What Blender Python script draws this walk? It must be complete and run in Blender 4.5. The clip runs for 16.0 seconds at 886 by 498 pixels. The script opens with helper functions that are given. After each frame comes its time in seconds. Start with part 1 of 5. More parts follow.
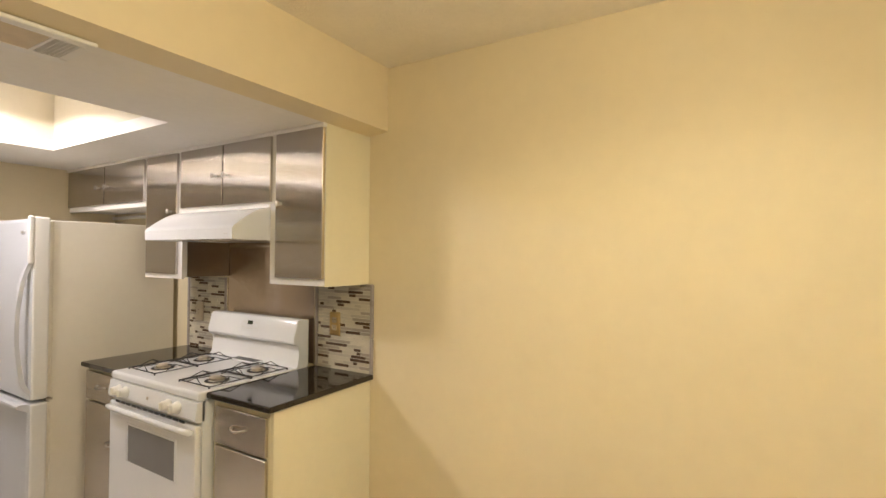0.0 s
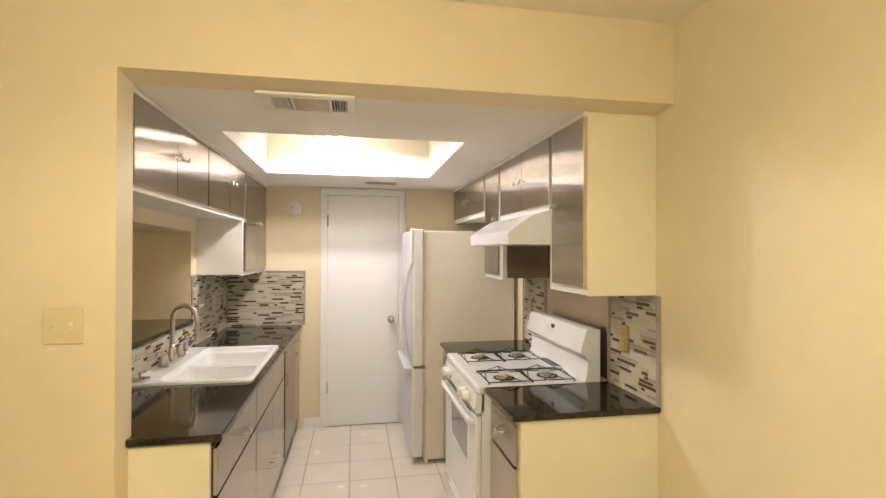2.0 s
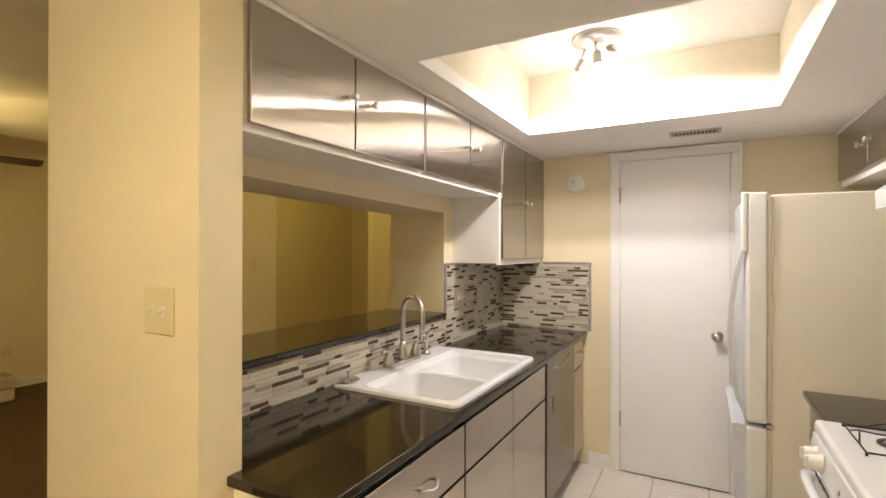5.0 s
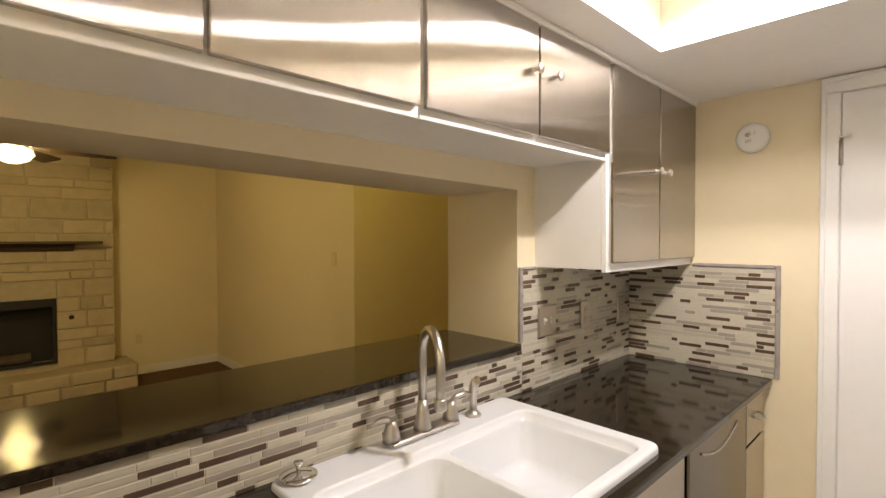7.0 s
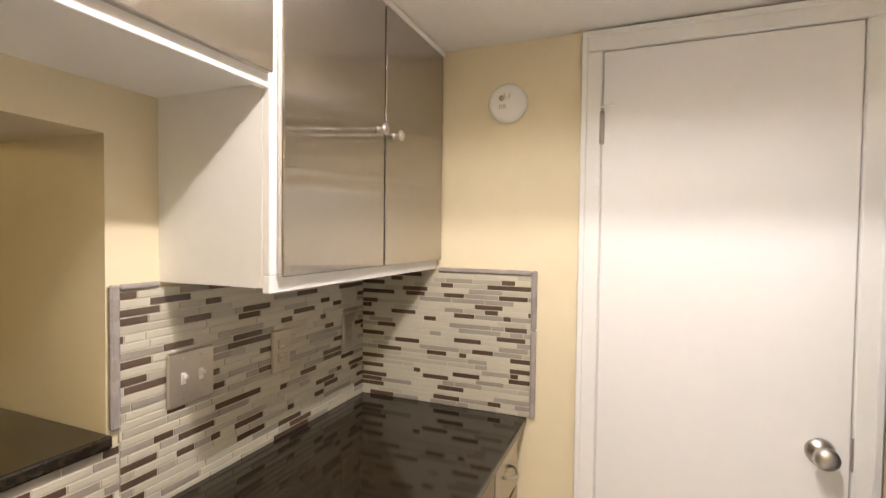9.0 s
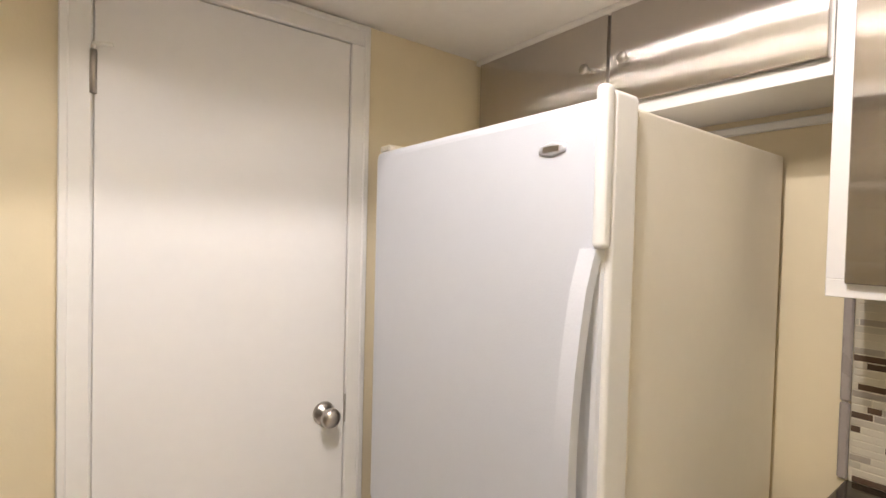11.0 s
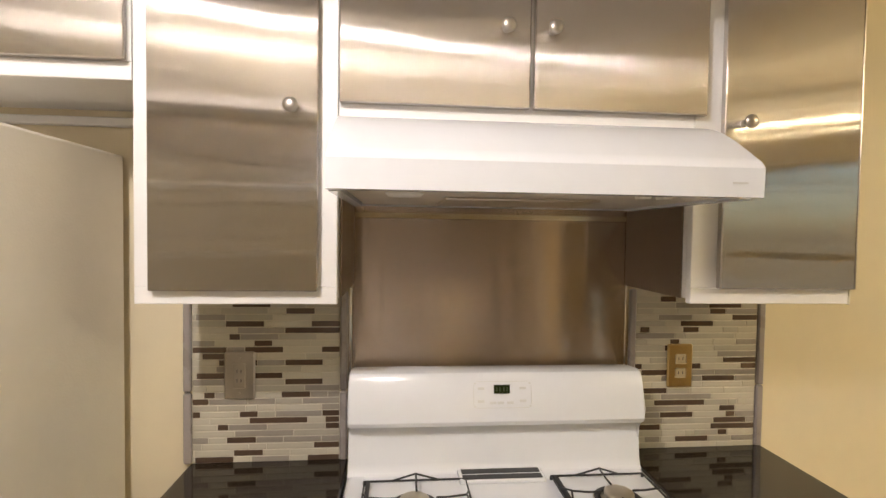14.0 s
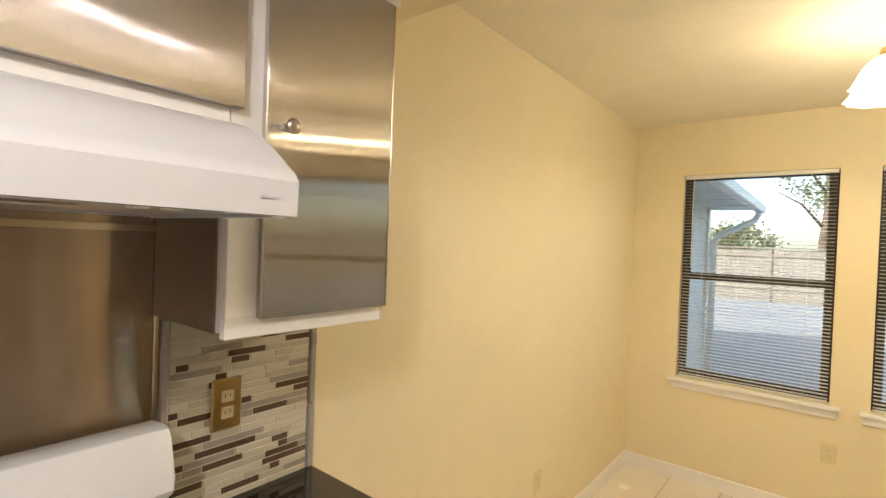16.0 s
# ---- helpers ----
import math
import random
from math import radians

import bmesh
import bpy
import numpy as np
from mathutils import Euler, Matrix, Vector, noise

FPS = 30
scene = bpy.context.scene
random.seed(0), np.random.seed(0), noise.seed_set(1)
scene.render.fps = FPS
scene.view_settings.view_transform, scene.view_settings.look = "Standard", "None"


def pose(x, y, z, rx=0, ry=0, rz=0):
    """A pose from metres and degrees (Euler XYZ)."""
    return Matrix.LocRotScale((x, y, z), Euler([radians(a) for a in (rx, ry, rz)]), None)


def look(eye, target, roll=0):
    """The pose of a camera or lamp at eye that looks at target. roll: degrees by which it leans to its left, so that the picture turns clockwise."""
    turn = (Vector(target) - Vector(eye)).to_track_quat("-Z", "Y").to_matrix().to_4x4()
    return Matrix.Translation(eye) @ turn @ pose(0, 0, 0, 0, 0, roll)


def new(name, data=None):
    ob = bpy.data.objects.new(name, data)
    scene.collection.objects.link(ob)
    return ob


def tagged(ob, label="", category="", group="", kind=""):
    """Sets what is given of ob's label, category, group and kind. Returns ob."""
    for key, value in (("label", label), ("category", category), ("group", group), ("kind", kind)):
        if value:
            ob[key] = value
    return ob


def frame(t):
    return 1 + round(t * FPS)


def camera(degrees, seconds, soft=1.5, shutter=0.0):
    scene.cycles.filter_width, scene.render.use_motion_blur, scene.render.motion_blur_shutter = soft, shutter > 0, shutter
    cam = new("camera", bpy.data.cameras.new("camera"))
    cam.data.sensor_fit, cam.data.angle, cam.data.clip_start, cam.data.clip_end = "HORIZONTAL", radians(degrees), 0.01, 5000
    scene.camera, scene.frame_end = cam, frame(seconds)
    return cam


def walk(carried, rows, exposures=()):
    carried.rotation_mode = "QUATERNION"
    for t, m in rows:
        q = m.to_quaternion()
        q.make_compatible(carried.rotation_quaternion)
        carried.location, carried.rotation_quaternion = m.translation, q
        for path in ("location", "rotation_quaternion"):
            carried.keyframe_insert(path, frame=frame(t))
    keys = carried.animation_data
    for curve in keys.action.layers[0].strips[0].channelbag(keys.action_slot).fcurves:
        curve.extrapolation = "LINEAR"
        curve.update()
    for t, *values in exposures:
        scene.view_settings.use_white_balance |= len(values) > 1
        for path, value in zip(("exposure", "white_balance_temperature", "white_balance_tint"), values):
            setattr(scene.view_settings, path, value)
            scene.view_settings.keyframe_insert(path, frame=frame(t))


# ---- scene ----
cam = camera(85.5, 16.0)
PATH = [
    (0, (-0.636, 0.115, 1.521), (1.074, 1.152, 1.549), 0.5),
    (0.5, (-0.426, -0.013, 1.541), (0.948, 1.441, 1.549), 0.2),
    (1, (-0.275, -0.04, 1.535), (0.77, 1.665, 1.537), 0.1),
    (1.5, (-0.103, -0.037, 1.547), (0.592, 1.838, 1.554), 0.2),
    (2, (0.012, -0.098, 1.553), (0.377, 1.868, 1.563), 0.2),
    (2.5, (0.09, -0.169, 1.554), (0.152, 1.83, 1.562), 0.3),
    (3, (0.114, -0.073, 1.538), (0.054, 1.926, 1.538), 0.3),
    (3.5, (0.14, 0.152, 1.554), (-0.113, 2.136, 1.551), 0.4),
    (4, (0.194, 0.404, 1.521), (-0.231, 2.358, 1.518), 0.4),
    (4.5, (0.274, 0.655, 1.514), (-0.455, 2.517, 1.513), 0.3),
    (5, (0.264, 0.893, 1.464), (-0.689, 2.652, 1.467), 0.1),
    (5.2, (0.237, 1.0, 1.453), (-0.793, 2.715, 1.463), 0.0),
    (7.5, (-0.003, 2.089, 1.503), (-1.465, 3.453, 1.449), -0.2),
    (8, (-0.072, 2.296, 1.498), (-1.492, 3.703, 1.442), -0.2),
    (8.5, (-0.109, 2.532, 1.502), (-1.3, 4.137, 1.441), 0.2),
    (9, (-0.109, 2.724, 1.492), (-0.862, 4.576, 1.434), 0.7),
    (9.5, (-0.172, 2.871, 1.484), (-0.389, 4.858, 1.436), 1.3),
    (10, (-0.238, 2.959, 1.471), (0.199, 4.91, 1.448), 1.6),
    (10.2, (-0.242, 2.969, 1.469), (0.393, 4.866, 1.442), 1.7),
    (12.3, (-0.179, 2.756, 1.495), (1.597, 3.674, 1.431), 0.0),
    (12.5, (-0.157, 2.748, 1.502), (1.683, 3.53, 1.433), -0.0),
    (13, (-0.115, 2.712, 1.504), (1.828, 3.182, 1.434), 0.4),
    (13.5, (-0.079, 2.687, 1.51), (1.913, 2.842, 1.437), 0.5),
    (14, (-0.048, 2.685, 1.52), (1.943, 2.511, 1.457), 0.8),
    (14.5, (-0.014, 2.639, 1.527), (1.91, 2.098, 1.466), 1.1),
    (15, (0.025, 2.553, 1.521), (1.818, 1.67, 1.47), 1.3),
    (15.5, (0.074, 2.509, 1.539), (1.622, 1.243, 1.503), 1.8),
    (16, (0.127, 2.473, 1.561), (1.378, 0.913, 1.534), 2.2),
]
walk(cam, [(t, look(e, g, r)) for t, e, g, r in PATH], [(0, 1.5), (0.6, 1.5), (1.6, 1.68), (4.2, 1.68), (5.4, 1.64), (7.2, 1.74), (8.0, 1.80), (9.0, 1.82), (10.0, 1.60), (12.3, 1.5), (16, 1.54)])

# ---- world, sun and lamps ----
world = bpy.data.worlds.new("world")
scene.world = world
world.use_nodes = True
wn = world.node_tree
sky = wn.nodes.new("ShaderNodeTexSky")
sky.sky_type = "NISHITA"
sky.sun_disc = False
sky.sun_elevation = radians(30.2)
sky.sun_rotation = radians(26.6)
sky.dust_density = 2.0
wn.nodes["Background"].inputs["Strength"].default_value = 0.15
wn.links.new(sky.outputs["Color"], wn.nodes["Background"].inputs["Color"])

sun_lamp = new("sun", bpy.data.lights.new("sun", "SUN"))
sun_lamp.data.energy = 2.6
sun_lamp.data.angle = radians(0.53)
sun_lamp.data.color = (1.0, 0.95, 0.87)
sun_lamp.matrix_world = look((5.0, 10.0, 6.5), (0, 0, 0))

KITCHEN_WATTS = 19.5   # all three bulbs
DINING_WATTS = 11.2    # all three shades
FAN_WATTS = 8.2
HALL_WATTS = 2.3
KITCHEN_TINT = (1.0, 0.928, 0.945)
DINING_TINT = (1.0, 0.885, 0.645)


def bulb_light(name, place, watts, tint, radius):
    ob = new(name, bpy.data.lights.new(name, "POINT"))
    ob.data.energy, ob.data.color, ob.data.shadow_soft_size = watts, tint, radius
    ob.location = place
    return ob


def spot_light(name, place, way, watts, tint, radius, spread=158, blend=0.12):
    """A bulb in a cup: its light leaves it forwards only."""
    ob = new(name, bpy.data.lights.new(name, "SPOT"))
    ob.data.energy, ob.data.color, ob.data.shadow_soft_size = watts, tint, radius
    ob.data.spot_size, ob.data.spot_blend = radians(spread), blend
    ob.matrix_world = look(place, Vector(place) + Vector(way))
    return ob


# ---- materials ----
def mat(name, color, rough=0.5, metal=0.0, vary=0.06, scale=6.0, bump=0.0, bump_scale=180.0, spec=0.5, coat=0.0,
        island=0.0, stretch=(1, 1, 1)):
    """A plain surface with stains at one scale, grain at another, and fine relief."""
    m = bpy.data.materials.new(name)
    m.use_nodes = True
    n, l = m.node_tree.nodes, m.node_tree.links
    b = n["Principled BSDF"]
    b.inputs["Metallic"].default_value = metal
    b.inputs["Specular IOR Level"].default_value = spec
    b.inputs["Coat Weight"].default_value = coat
    b.inputs["Coat Roughness"].default_value = 0.08
    tc = n.new("ShaderNodeTexCoord")
    mp = n.new("ShaderNodeMapping")
    mp.inputs["Scale"].default_value = stretch
    geo = n.new("ShaderNodeNewGeometry")
    l.new(geo.outputs["Position"], mp.inputs["Vector"])
    big = n.new("ShaderNodeTexNoise")
    big.inputs["Scale"].default_value, big.inputs["Detail"].default_value = scale, 4
    fine = n.new("ShaderNodeTexNoise")
    fine.inputs["Scale"].default_value, fine.inputs["Detail"].default_value = scale * 14, 3
    for t in (big, fine):
        l.new(mp.outputs["Vector"], t.inputs["Vector"])
    add = n.new("ShaderNodeMath")
    add.operation = "ADD"
    l.new(big.outputs["Fac"], add.inputs[0])
    half = n.new("ShaderNodeMath")
    half.operation, half.inputs[1].default_value = "MULTIPLY", 0.5
    l.new(fine.outputs["Fac"], half.inputs[0])
    l.new(half.outputs[0], add.inputs[1])
    last = add
    if island:
        oi = n.new("ShaderNodeObjectInfo")
        rnd = n.new("ShaderNodeMath")
        rnd.operation, rnd.inputs[1].default_value = "MULTIPLY", island
        l.new(oi.outputs["Random"], rnd.inputs[0])
        more = n.new("ShaderNodeMath")
        more.operation = "ADD"
        l.new(add.outputs[0], more.inputs[0])
        l.new(rnd.outputs[0], more.inputs[1])
        last = more
    ramp = n.new("ShaderNodeMapRange")
    ramp.inputs["From Min"].default_value, ramp.inputs["From Max"].default_value = 0.45, 1.05 + island
    ramp.inputs["To Min"].default_value, ramp.inputs["To Max"].default_value = 1 - vary, 1 + vary
    l.new(last.outputs[0], ramp.inputs["Value"])
    mul = n.new("ShaderNodeVectorMath")
    mul.operation = "SCALE"
    mul.inputs[0].default_value = color
    l.new(ramp.outputs["Result"], mul.inputs["Scale"])
    l.new(mul.outputs["Vector"], b.inputs["Base Color"])
    rr = n.new("ShaderNodeMapRange")
    rr.inputs["To Min"].default_value, rr.inputs["To Max"].default_value = rough * 0.85, min(1, rough * 1.15)
    l.new(big.outputs["Fac"], rr.inputs["Value"])
    l.new(rr.outputs["Result"], b.inputs["Roughness"])
    if bump:
        bt = n.new("ShaderNodeTexNoise")
        bt.inputs["Scale"].default_value, bt.inputs["Detail"].default_value = bump_scale, 3
        l.new(mp.outputs["Vector"], bt.inputs["Vector"])
        bn = n.new("ShaderNodeBump")
        bn.inputs["Strength"].default_value, bn.inputs["Distance"].default_value = bump, 0.002
        l.new(bt.outputs["Fac"], bn.inputs["Height"])
        l.new(bn.outputs["Normal"], b.inputs["Normal"])
    return m


def steel(name, color, rough, aniso, turn, wave=0.0, brush=0.0, across=(0, 1, 0)):
    """Brushed stainless sheet: slight waves in the sheet, and hairlines that tilt the surface across the grain."""
    m = mat(name, color, rough, 1.0, 0.05, 3.0)
    n, l = m.node_tree.nodes, m.node_tree.links
    b = n["Principled BSDF"]
    b.inputs["Anisotropic"].default_value = aniso
    b.inputs["Anisotropic Rotation"].default_value = turn
    tan = n.new("ShaderNodeTangent")
    tan.direction_type, tan.axis = "RADIAL", "Z"
    l.new(tan.outputs["Tangent"], b.inputs["Tangent"])
    if wave:
        geo = n.new("ShaderNodeNewGeometry")
        wv = n.new("ShaderNodeTexNoise")
        wv.inputs["Scale"].default_value, wv.inputs["Detail"].default_value = 4.0, 1
        l.new(geo.outputs["Position"], wv.inputs["Vector"])
        bn = n.new("ShaderNodeBump")
        bn.inputs["Strength"].default_value, bn.inputs["Distance"].default_value = wave, 0.01
        l.new(wv.outputs["Fac"], bn.inputs["Height"])
        last = bn.outputs["Normal"]
        if brush:
            fine = n.new("ShaderNodeVectorMath")
            fine.operation = "SCALE"
            fine.inputs["Scale"].default_value = 20000.0
            l.new(geo.outputs["Position"], fine.inputs[0])
            hair = n.new("ShaderNodeTexWhiteNoise")
            l.new(fine.outputs["Vector"], hair.inputs["Vector"])
            parts = n.new("ShaderNodeSeparateColor")
            l.new(hair.outputs["Color"], parts.inputs["Color"])
            s1 = n.new("ShaderNodeMath")
            s1.operation = "ADD"
            l.new(parts.outputs["Red"], s1.inputs[0])
            l.new(parts.outputs["Green"], s1.inputs[1])
            s2 = n.new("ShaderNodeMath")
            s2.operation, s2.inputs[1].default_value = "SUBTRACT", 1.0
            l.new(s1.outputs[0], s2.inputs[0])
            s3 = n.new("ShaderNodeMath")
            s3.operation, s3.inputs[1].default_value = "MULTIPLY", brush
            l.new(s2.outputs[0], s3.inputs[0])
            tilt = n.new("ShaderNodeVectorMath")
            tilt.operation = "SCALE"
            tilt.inputs[0].default_value = across
            l.new(s3.outputs[0], tilt.inputs["Scale"])
            both = n.new("ShaderNodeVectorMath")
            both.operation = "ADD"
            l.new(last, both.inputs[0])
            l.new(tilt.outputs["Vector"], both.inputs[1])
            unit = n.new("ShaderNodeVectorMath")
            unit.operation = "NORMALIZE"
            l.new(both.outputs["Vector"], unit.inputs[0])
            last = unit.outputs["Vector"]
        l.new(last, b.inputs["Normal"])
    return m


def glow(name, color, strength):
    m = bpy.data.materials.new(name)
    m.use_nodes = True
    b = m.node_tree.nodes["Principled BSDF"]
    b.inputs["Base Color"].default_value = (*color, 1)
    b.inputs["Emission Color"].default_value = (*color, 1)
    b.inputs["Emission Strength"].default_value = strength
    return m


WALL = mat("yellow_wall_paint", (0.77, 0.665, 0.455), 0.55, 0, 0.035, 1.3, 0.12, 160)
CEIL = mat("white_ceiling_paint", (0.86, 0.83, 0.78), 0.8, 0, 0.04, 2.0, 0.35, 120)
TRAYSIDE = mat("cream_tray_paint", (0.74, 0.67, 0.53), 0.7, 0, 0.04, 2.0, 0.2, 120)
POPCORN = mat("textured_ceiling_paint", (0.85, 0.79, 0.66), 0.9, 0, 0.05, 3.0, 0.9, 90)
TRIM = mat("white_trim_gloss", (0.83, 0.81, 0.77), 0.32, 0, 0.03, 4.0, 0.05, 60)
DOORP = mat("white_door_paint", (0.83, 0.81, 0.785), 0.30, 0, 0.025, 2.0, 0.06, 40)
CREAM = mat("cream_panel_paint", (0.82, 0.76, 0.56), 0.35, 0, 0.03, 2.5, 0.06, 80)
CABW = mat("white_cabinet_paint", (0.85, 0.825, 0.78), 0.35, 0, 0.03, 3.0, 0.06, 80)
STEEL = steel("brushed_steel_door", (0.52, 0.485, 0.445), 0.065, 0.9, 0.0, 0.13, 0.9)
SPLASH = steel("brushed_steel_sheet", (0.54, 0.45, 0.37), 0.07, 0.0, 0.0, 0.04, 0.55, (0, 0, 1))
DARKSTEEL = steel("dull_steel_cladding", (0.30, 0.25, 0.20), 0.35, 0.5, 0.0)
STEELBASE = steel("brushed_steel_front", (0.58, 0.53, 0.47), 0.18, 0.9, 0.0, 0.12, 0.3)
EDGE = mat("polished_steel_edge", (0.72, 0.66, 0.55), 0.22, 1.0, 0.05, 8)
NICKEL = mat("brushed_nickel", (0.56, 0.52, 0.47), 0.33, 1.0, 0.06, 30)
CHROME = mat("chrome", (0.78, 0.77, 0.75), 0.10, 1.0, 0.04, 20)
GRANITE = mat("black_granite", (0.024, 0.017, 0.010), 0.07, 0, 0.5, 60, 0, 100, 0.6, 0.0)
WHITE = mat("white_enamel", (0.80, 0.81, 0.83), 0.18, 0, 0.02, 3.0, 0, 100, 0.5, 0.3)
FRIDGE = mat("white_fridge_enamel", (0.655, 0.67, 0.705), 0.33, 0, 0.02, 2.0, 0.15, 220)
FRIDGE_SIDE = mat("cream_fridge_side", (0.80, 0.745, 0.635), 0.42, 0, 0.03, 2.0, 0.2, 220)
PLASTIC = mat("white_plastic", (0.82, 0.80, 0.75), 0.4, 0, 0.02, 5.0)
ALMOND = mat("almond_plastic", (0.70, 0.60, 0.36), 0.4, 0, 0.03, 6.0)
FRIDGE_TRIM = mat("cream_white_handle_plastic", (0.80, 0.785, 0.75), 0.35, 0, 0.03, 4.0)
BADGE = mat("silver_badge", (0.60, 0.60, 0.62), 0.35, 0.3, 0.03, 20)
BEIGE = mat("beige_plastic", (0.50, 0.41, 0.25), 0.4, 0, 0.03, 6.0)
BRASS = mat("aged_brass", (0.62, 0.45, 0.20), 0.32, 1.0, 0.08, 20)
SATIN = mat("satin_metal_plate", (0.56, 0.50, 0.42), 0.36, 1.0, 0.08, 20)
IRON = mat("black_cast_iron", (0.025, 0.024, 0.023), 0.55, 0, 0.2, 40, 0.2, 300)
BLACK = mat("black_plastic", (0.02, 0.02, 0.02), 0.35, 0, 0.1, 20)
# near-black colour that stands in for the shade inside gaps and recesses
GAPSHADE = mat("recess_shade", (0.03, 0.027, 0.022), 0.8, 0, 0.2, 10)
BURNER = mat("aluminium_burner", (0.62, 0.56, 0.46), 0.4, 1.0, 0.1, 30)
OVENGLASS = mat("oven_glass", (0.16, 0.155, 0.15), 0.08, 0, 0.05, 10, 0, 100, 0.6, 0.4)
DISHFRONT = mat("dark_umber_enamel", (0.20, 0.165, 0.13), 0.2, 1.0, 0.1, 6, 0, 100, 0.4, 0.0)
HOODMARK = mat("pale_grey_print", (0.60, 0.59, 0.57), 0.4, 0, 0.03, 10)
LCD = mat("display_glass", (0.02, 0.03, 0.012), 0.15, 0, 0.1, 30)
DIGITS = mat("display_digits", (0.03, 0.05, 0.02), 0.3, 0, 0.05, 10)
HOODIN = mat("grey_hood_lining", (0.66, 0.61, 0.53), 0.35, 0.4, 0.08, 12)
GROUT = mat("grout", (0.60, 0.545, 0.43), 0.9, 0, 0.1, 30, 0.3, 200)
FLOORGROUT = mat("floor_grout", (0.42, 0.37, 0.31), 0.9, 0, 0.15, 8, 0.3, 200)
FLOORTILE = mat("ceramic_floor_tile", (0.78, 0.72, 0.64), 0.26, 0, 0.06, 5.0, 0.08, 60, 0.5, 0, 0.25)
T_WHITE = mat("white_glass_tile", (0.58, 0.535, 0.425), 0.12, 0, 0.05, 20, 0, 100, 0.5, 0, 0.5)
T_CREAM = mat("cream_stone_tile", (0.45, 0.41, 0.32), 0.35, 0, 0.10, 25, 0.1, 200, 0.5, 0, 0.5)
T_GREY = mat("grey_stone_tile", (0.33, 0.29, 0.235), 0.35, 0, 0.12, 25, 0.1, 200, 0.5, 0, 0.5)
T_DARK = mat("dark_umber_glass_tile", (0.105, 0.068, 0.045), 0.14, 0, 0.15, 20, 0, 100, 0.5, 0, 0.5)
PENCIL = mat("grey_pencil_tile", (0.34, 0.30, 0.275), 0.28, 0, 0.08, 15)
CARPET = mat("brown_carpet", (0.115, 0.065, 0.032), 0.95, 0, 0.25, 12, 1.0, 400)
STONE = mat("limestone", (0.50, 0.42, 0.29), 0.85, 0, 0.24, 9, 0.8, 60, 0.3, 0, 0.6)
MORTAR = mat("mortar", (0.47, 0.40, 0.28), 0.95, 0, 0.12, 12, 0.6, 100)
SOOT = mat("sooty_firebox", (0.03, 0.027, 0.022), 0.9, 0, 0.3, 8, 0.4, 60)
FANWOOD = mat("dark_fan_wood", (0.055, 0.032, 0.018), 0.45, 0, 0.2, 8, 0.1, 60, 0.5, 0, 0, (1, 8, 1))
BRONZE = mat("dark_bronze_frame", (0.05, 0.038, 0.032), 0.45, 0.3, 0.1, 10)
BLIND = mat("white_blind_slat", (0.80, 0.79, 0.76), 0.5, 0, 0.03, 8)
CONCRETE = mat("patio_concrete", (0.29, 0.31, 0.325), 0.9, 0, 0.12, 1.5, 0.4, 60)
LAWN = mat("dry_ground", (0.30, 0.29, 0.22), 0.95, 0, 0.2, 0.8, 0.5, 30)
FENCE = mat("weathered_fence_wood", (0.22, 0.20, 0.175), 0.85, 0, 0.18, 3, 0.3, 60, 0.3, 0, 0.5, (6, 6, 1))
SIDING = mat("pale_blue_siding", (0.66, 0.70, 0.67), 0.7, 0, 0.05, 2, 0.1, 60)
ROOF = mat("roof_shingle", (0.16, 0.14, 0.13), 0.9, 0, 0.2, 6, 0.5, 60)
LEAF = mat("foliage", (0.16, 0.19, 0.11), 0.6, 0, 0.35, 3, 0, 100, 0.3, 0, 0)
BARK = mat("bark", (0.10, 0.075, 0.055), 0.9, 0, 0.3, 8, 0.8, 40)
SHADE = glow("lit_frosted_shade", (1.0, 0.84, 0.56), 1.5)
BULB = glow("lit_bulb", (1.0, 0.92, 0.84), 14.0)
FANGLASS = glow("lit_fan_glass", (1.0, 0.72, 0.38), 1.2)

glass = bpy.data.materials.new("window_glass")
glass.use_nodes = True
gb = glass.node_tree.nodes["Principled BSDF"]
gb.inputs["Base Color"].default_value = (0.95, 0.98, 0.98, 1)
gb.inputs["Roughness"].default_value = 0.0
gb.inputs["Transmission Weight"].default_value = 1.0
gb.inputs["IOR"].default_value = 1.45


# ---- mesh helpers ----
def bx(bm, x0, x1, y0, y1, z0, z1, bevel=0.0, seg=1, mi=0):
    v = [bm.verts.new((x, y, z)) for z in (z0, z1) for y in (y0, y1) for x in (x0, x1)]
    fs = [bm.faces.new([v[i] for i in q]) for q in
          ((0, 2, 3, 1), (4, 5, 7, 6), (0, 1, 5, 4), (2, 6, 7, 3), (0, 4, 6, 2), (1, 3, 7, 5))]
    for f in fs:
        f.material_index = mi
    if bevel:
        es = {e for f in fs for e in f.edges}
        bmesh.ops.bevel(bm, geom=list(es), offset=bevel, segments=seg, profile=0.5, affect="EDGES")
    return bm


def box(*a, **k):
    return bx(bmesh.new(), *a, **k)


def boxes(*rows, bevel=0.0, seg=1):
    bm = bmesh.new()
    for r in rows:
        bx(bm, *r, bevel=bevel, seg=seg)
    return bm


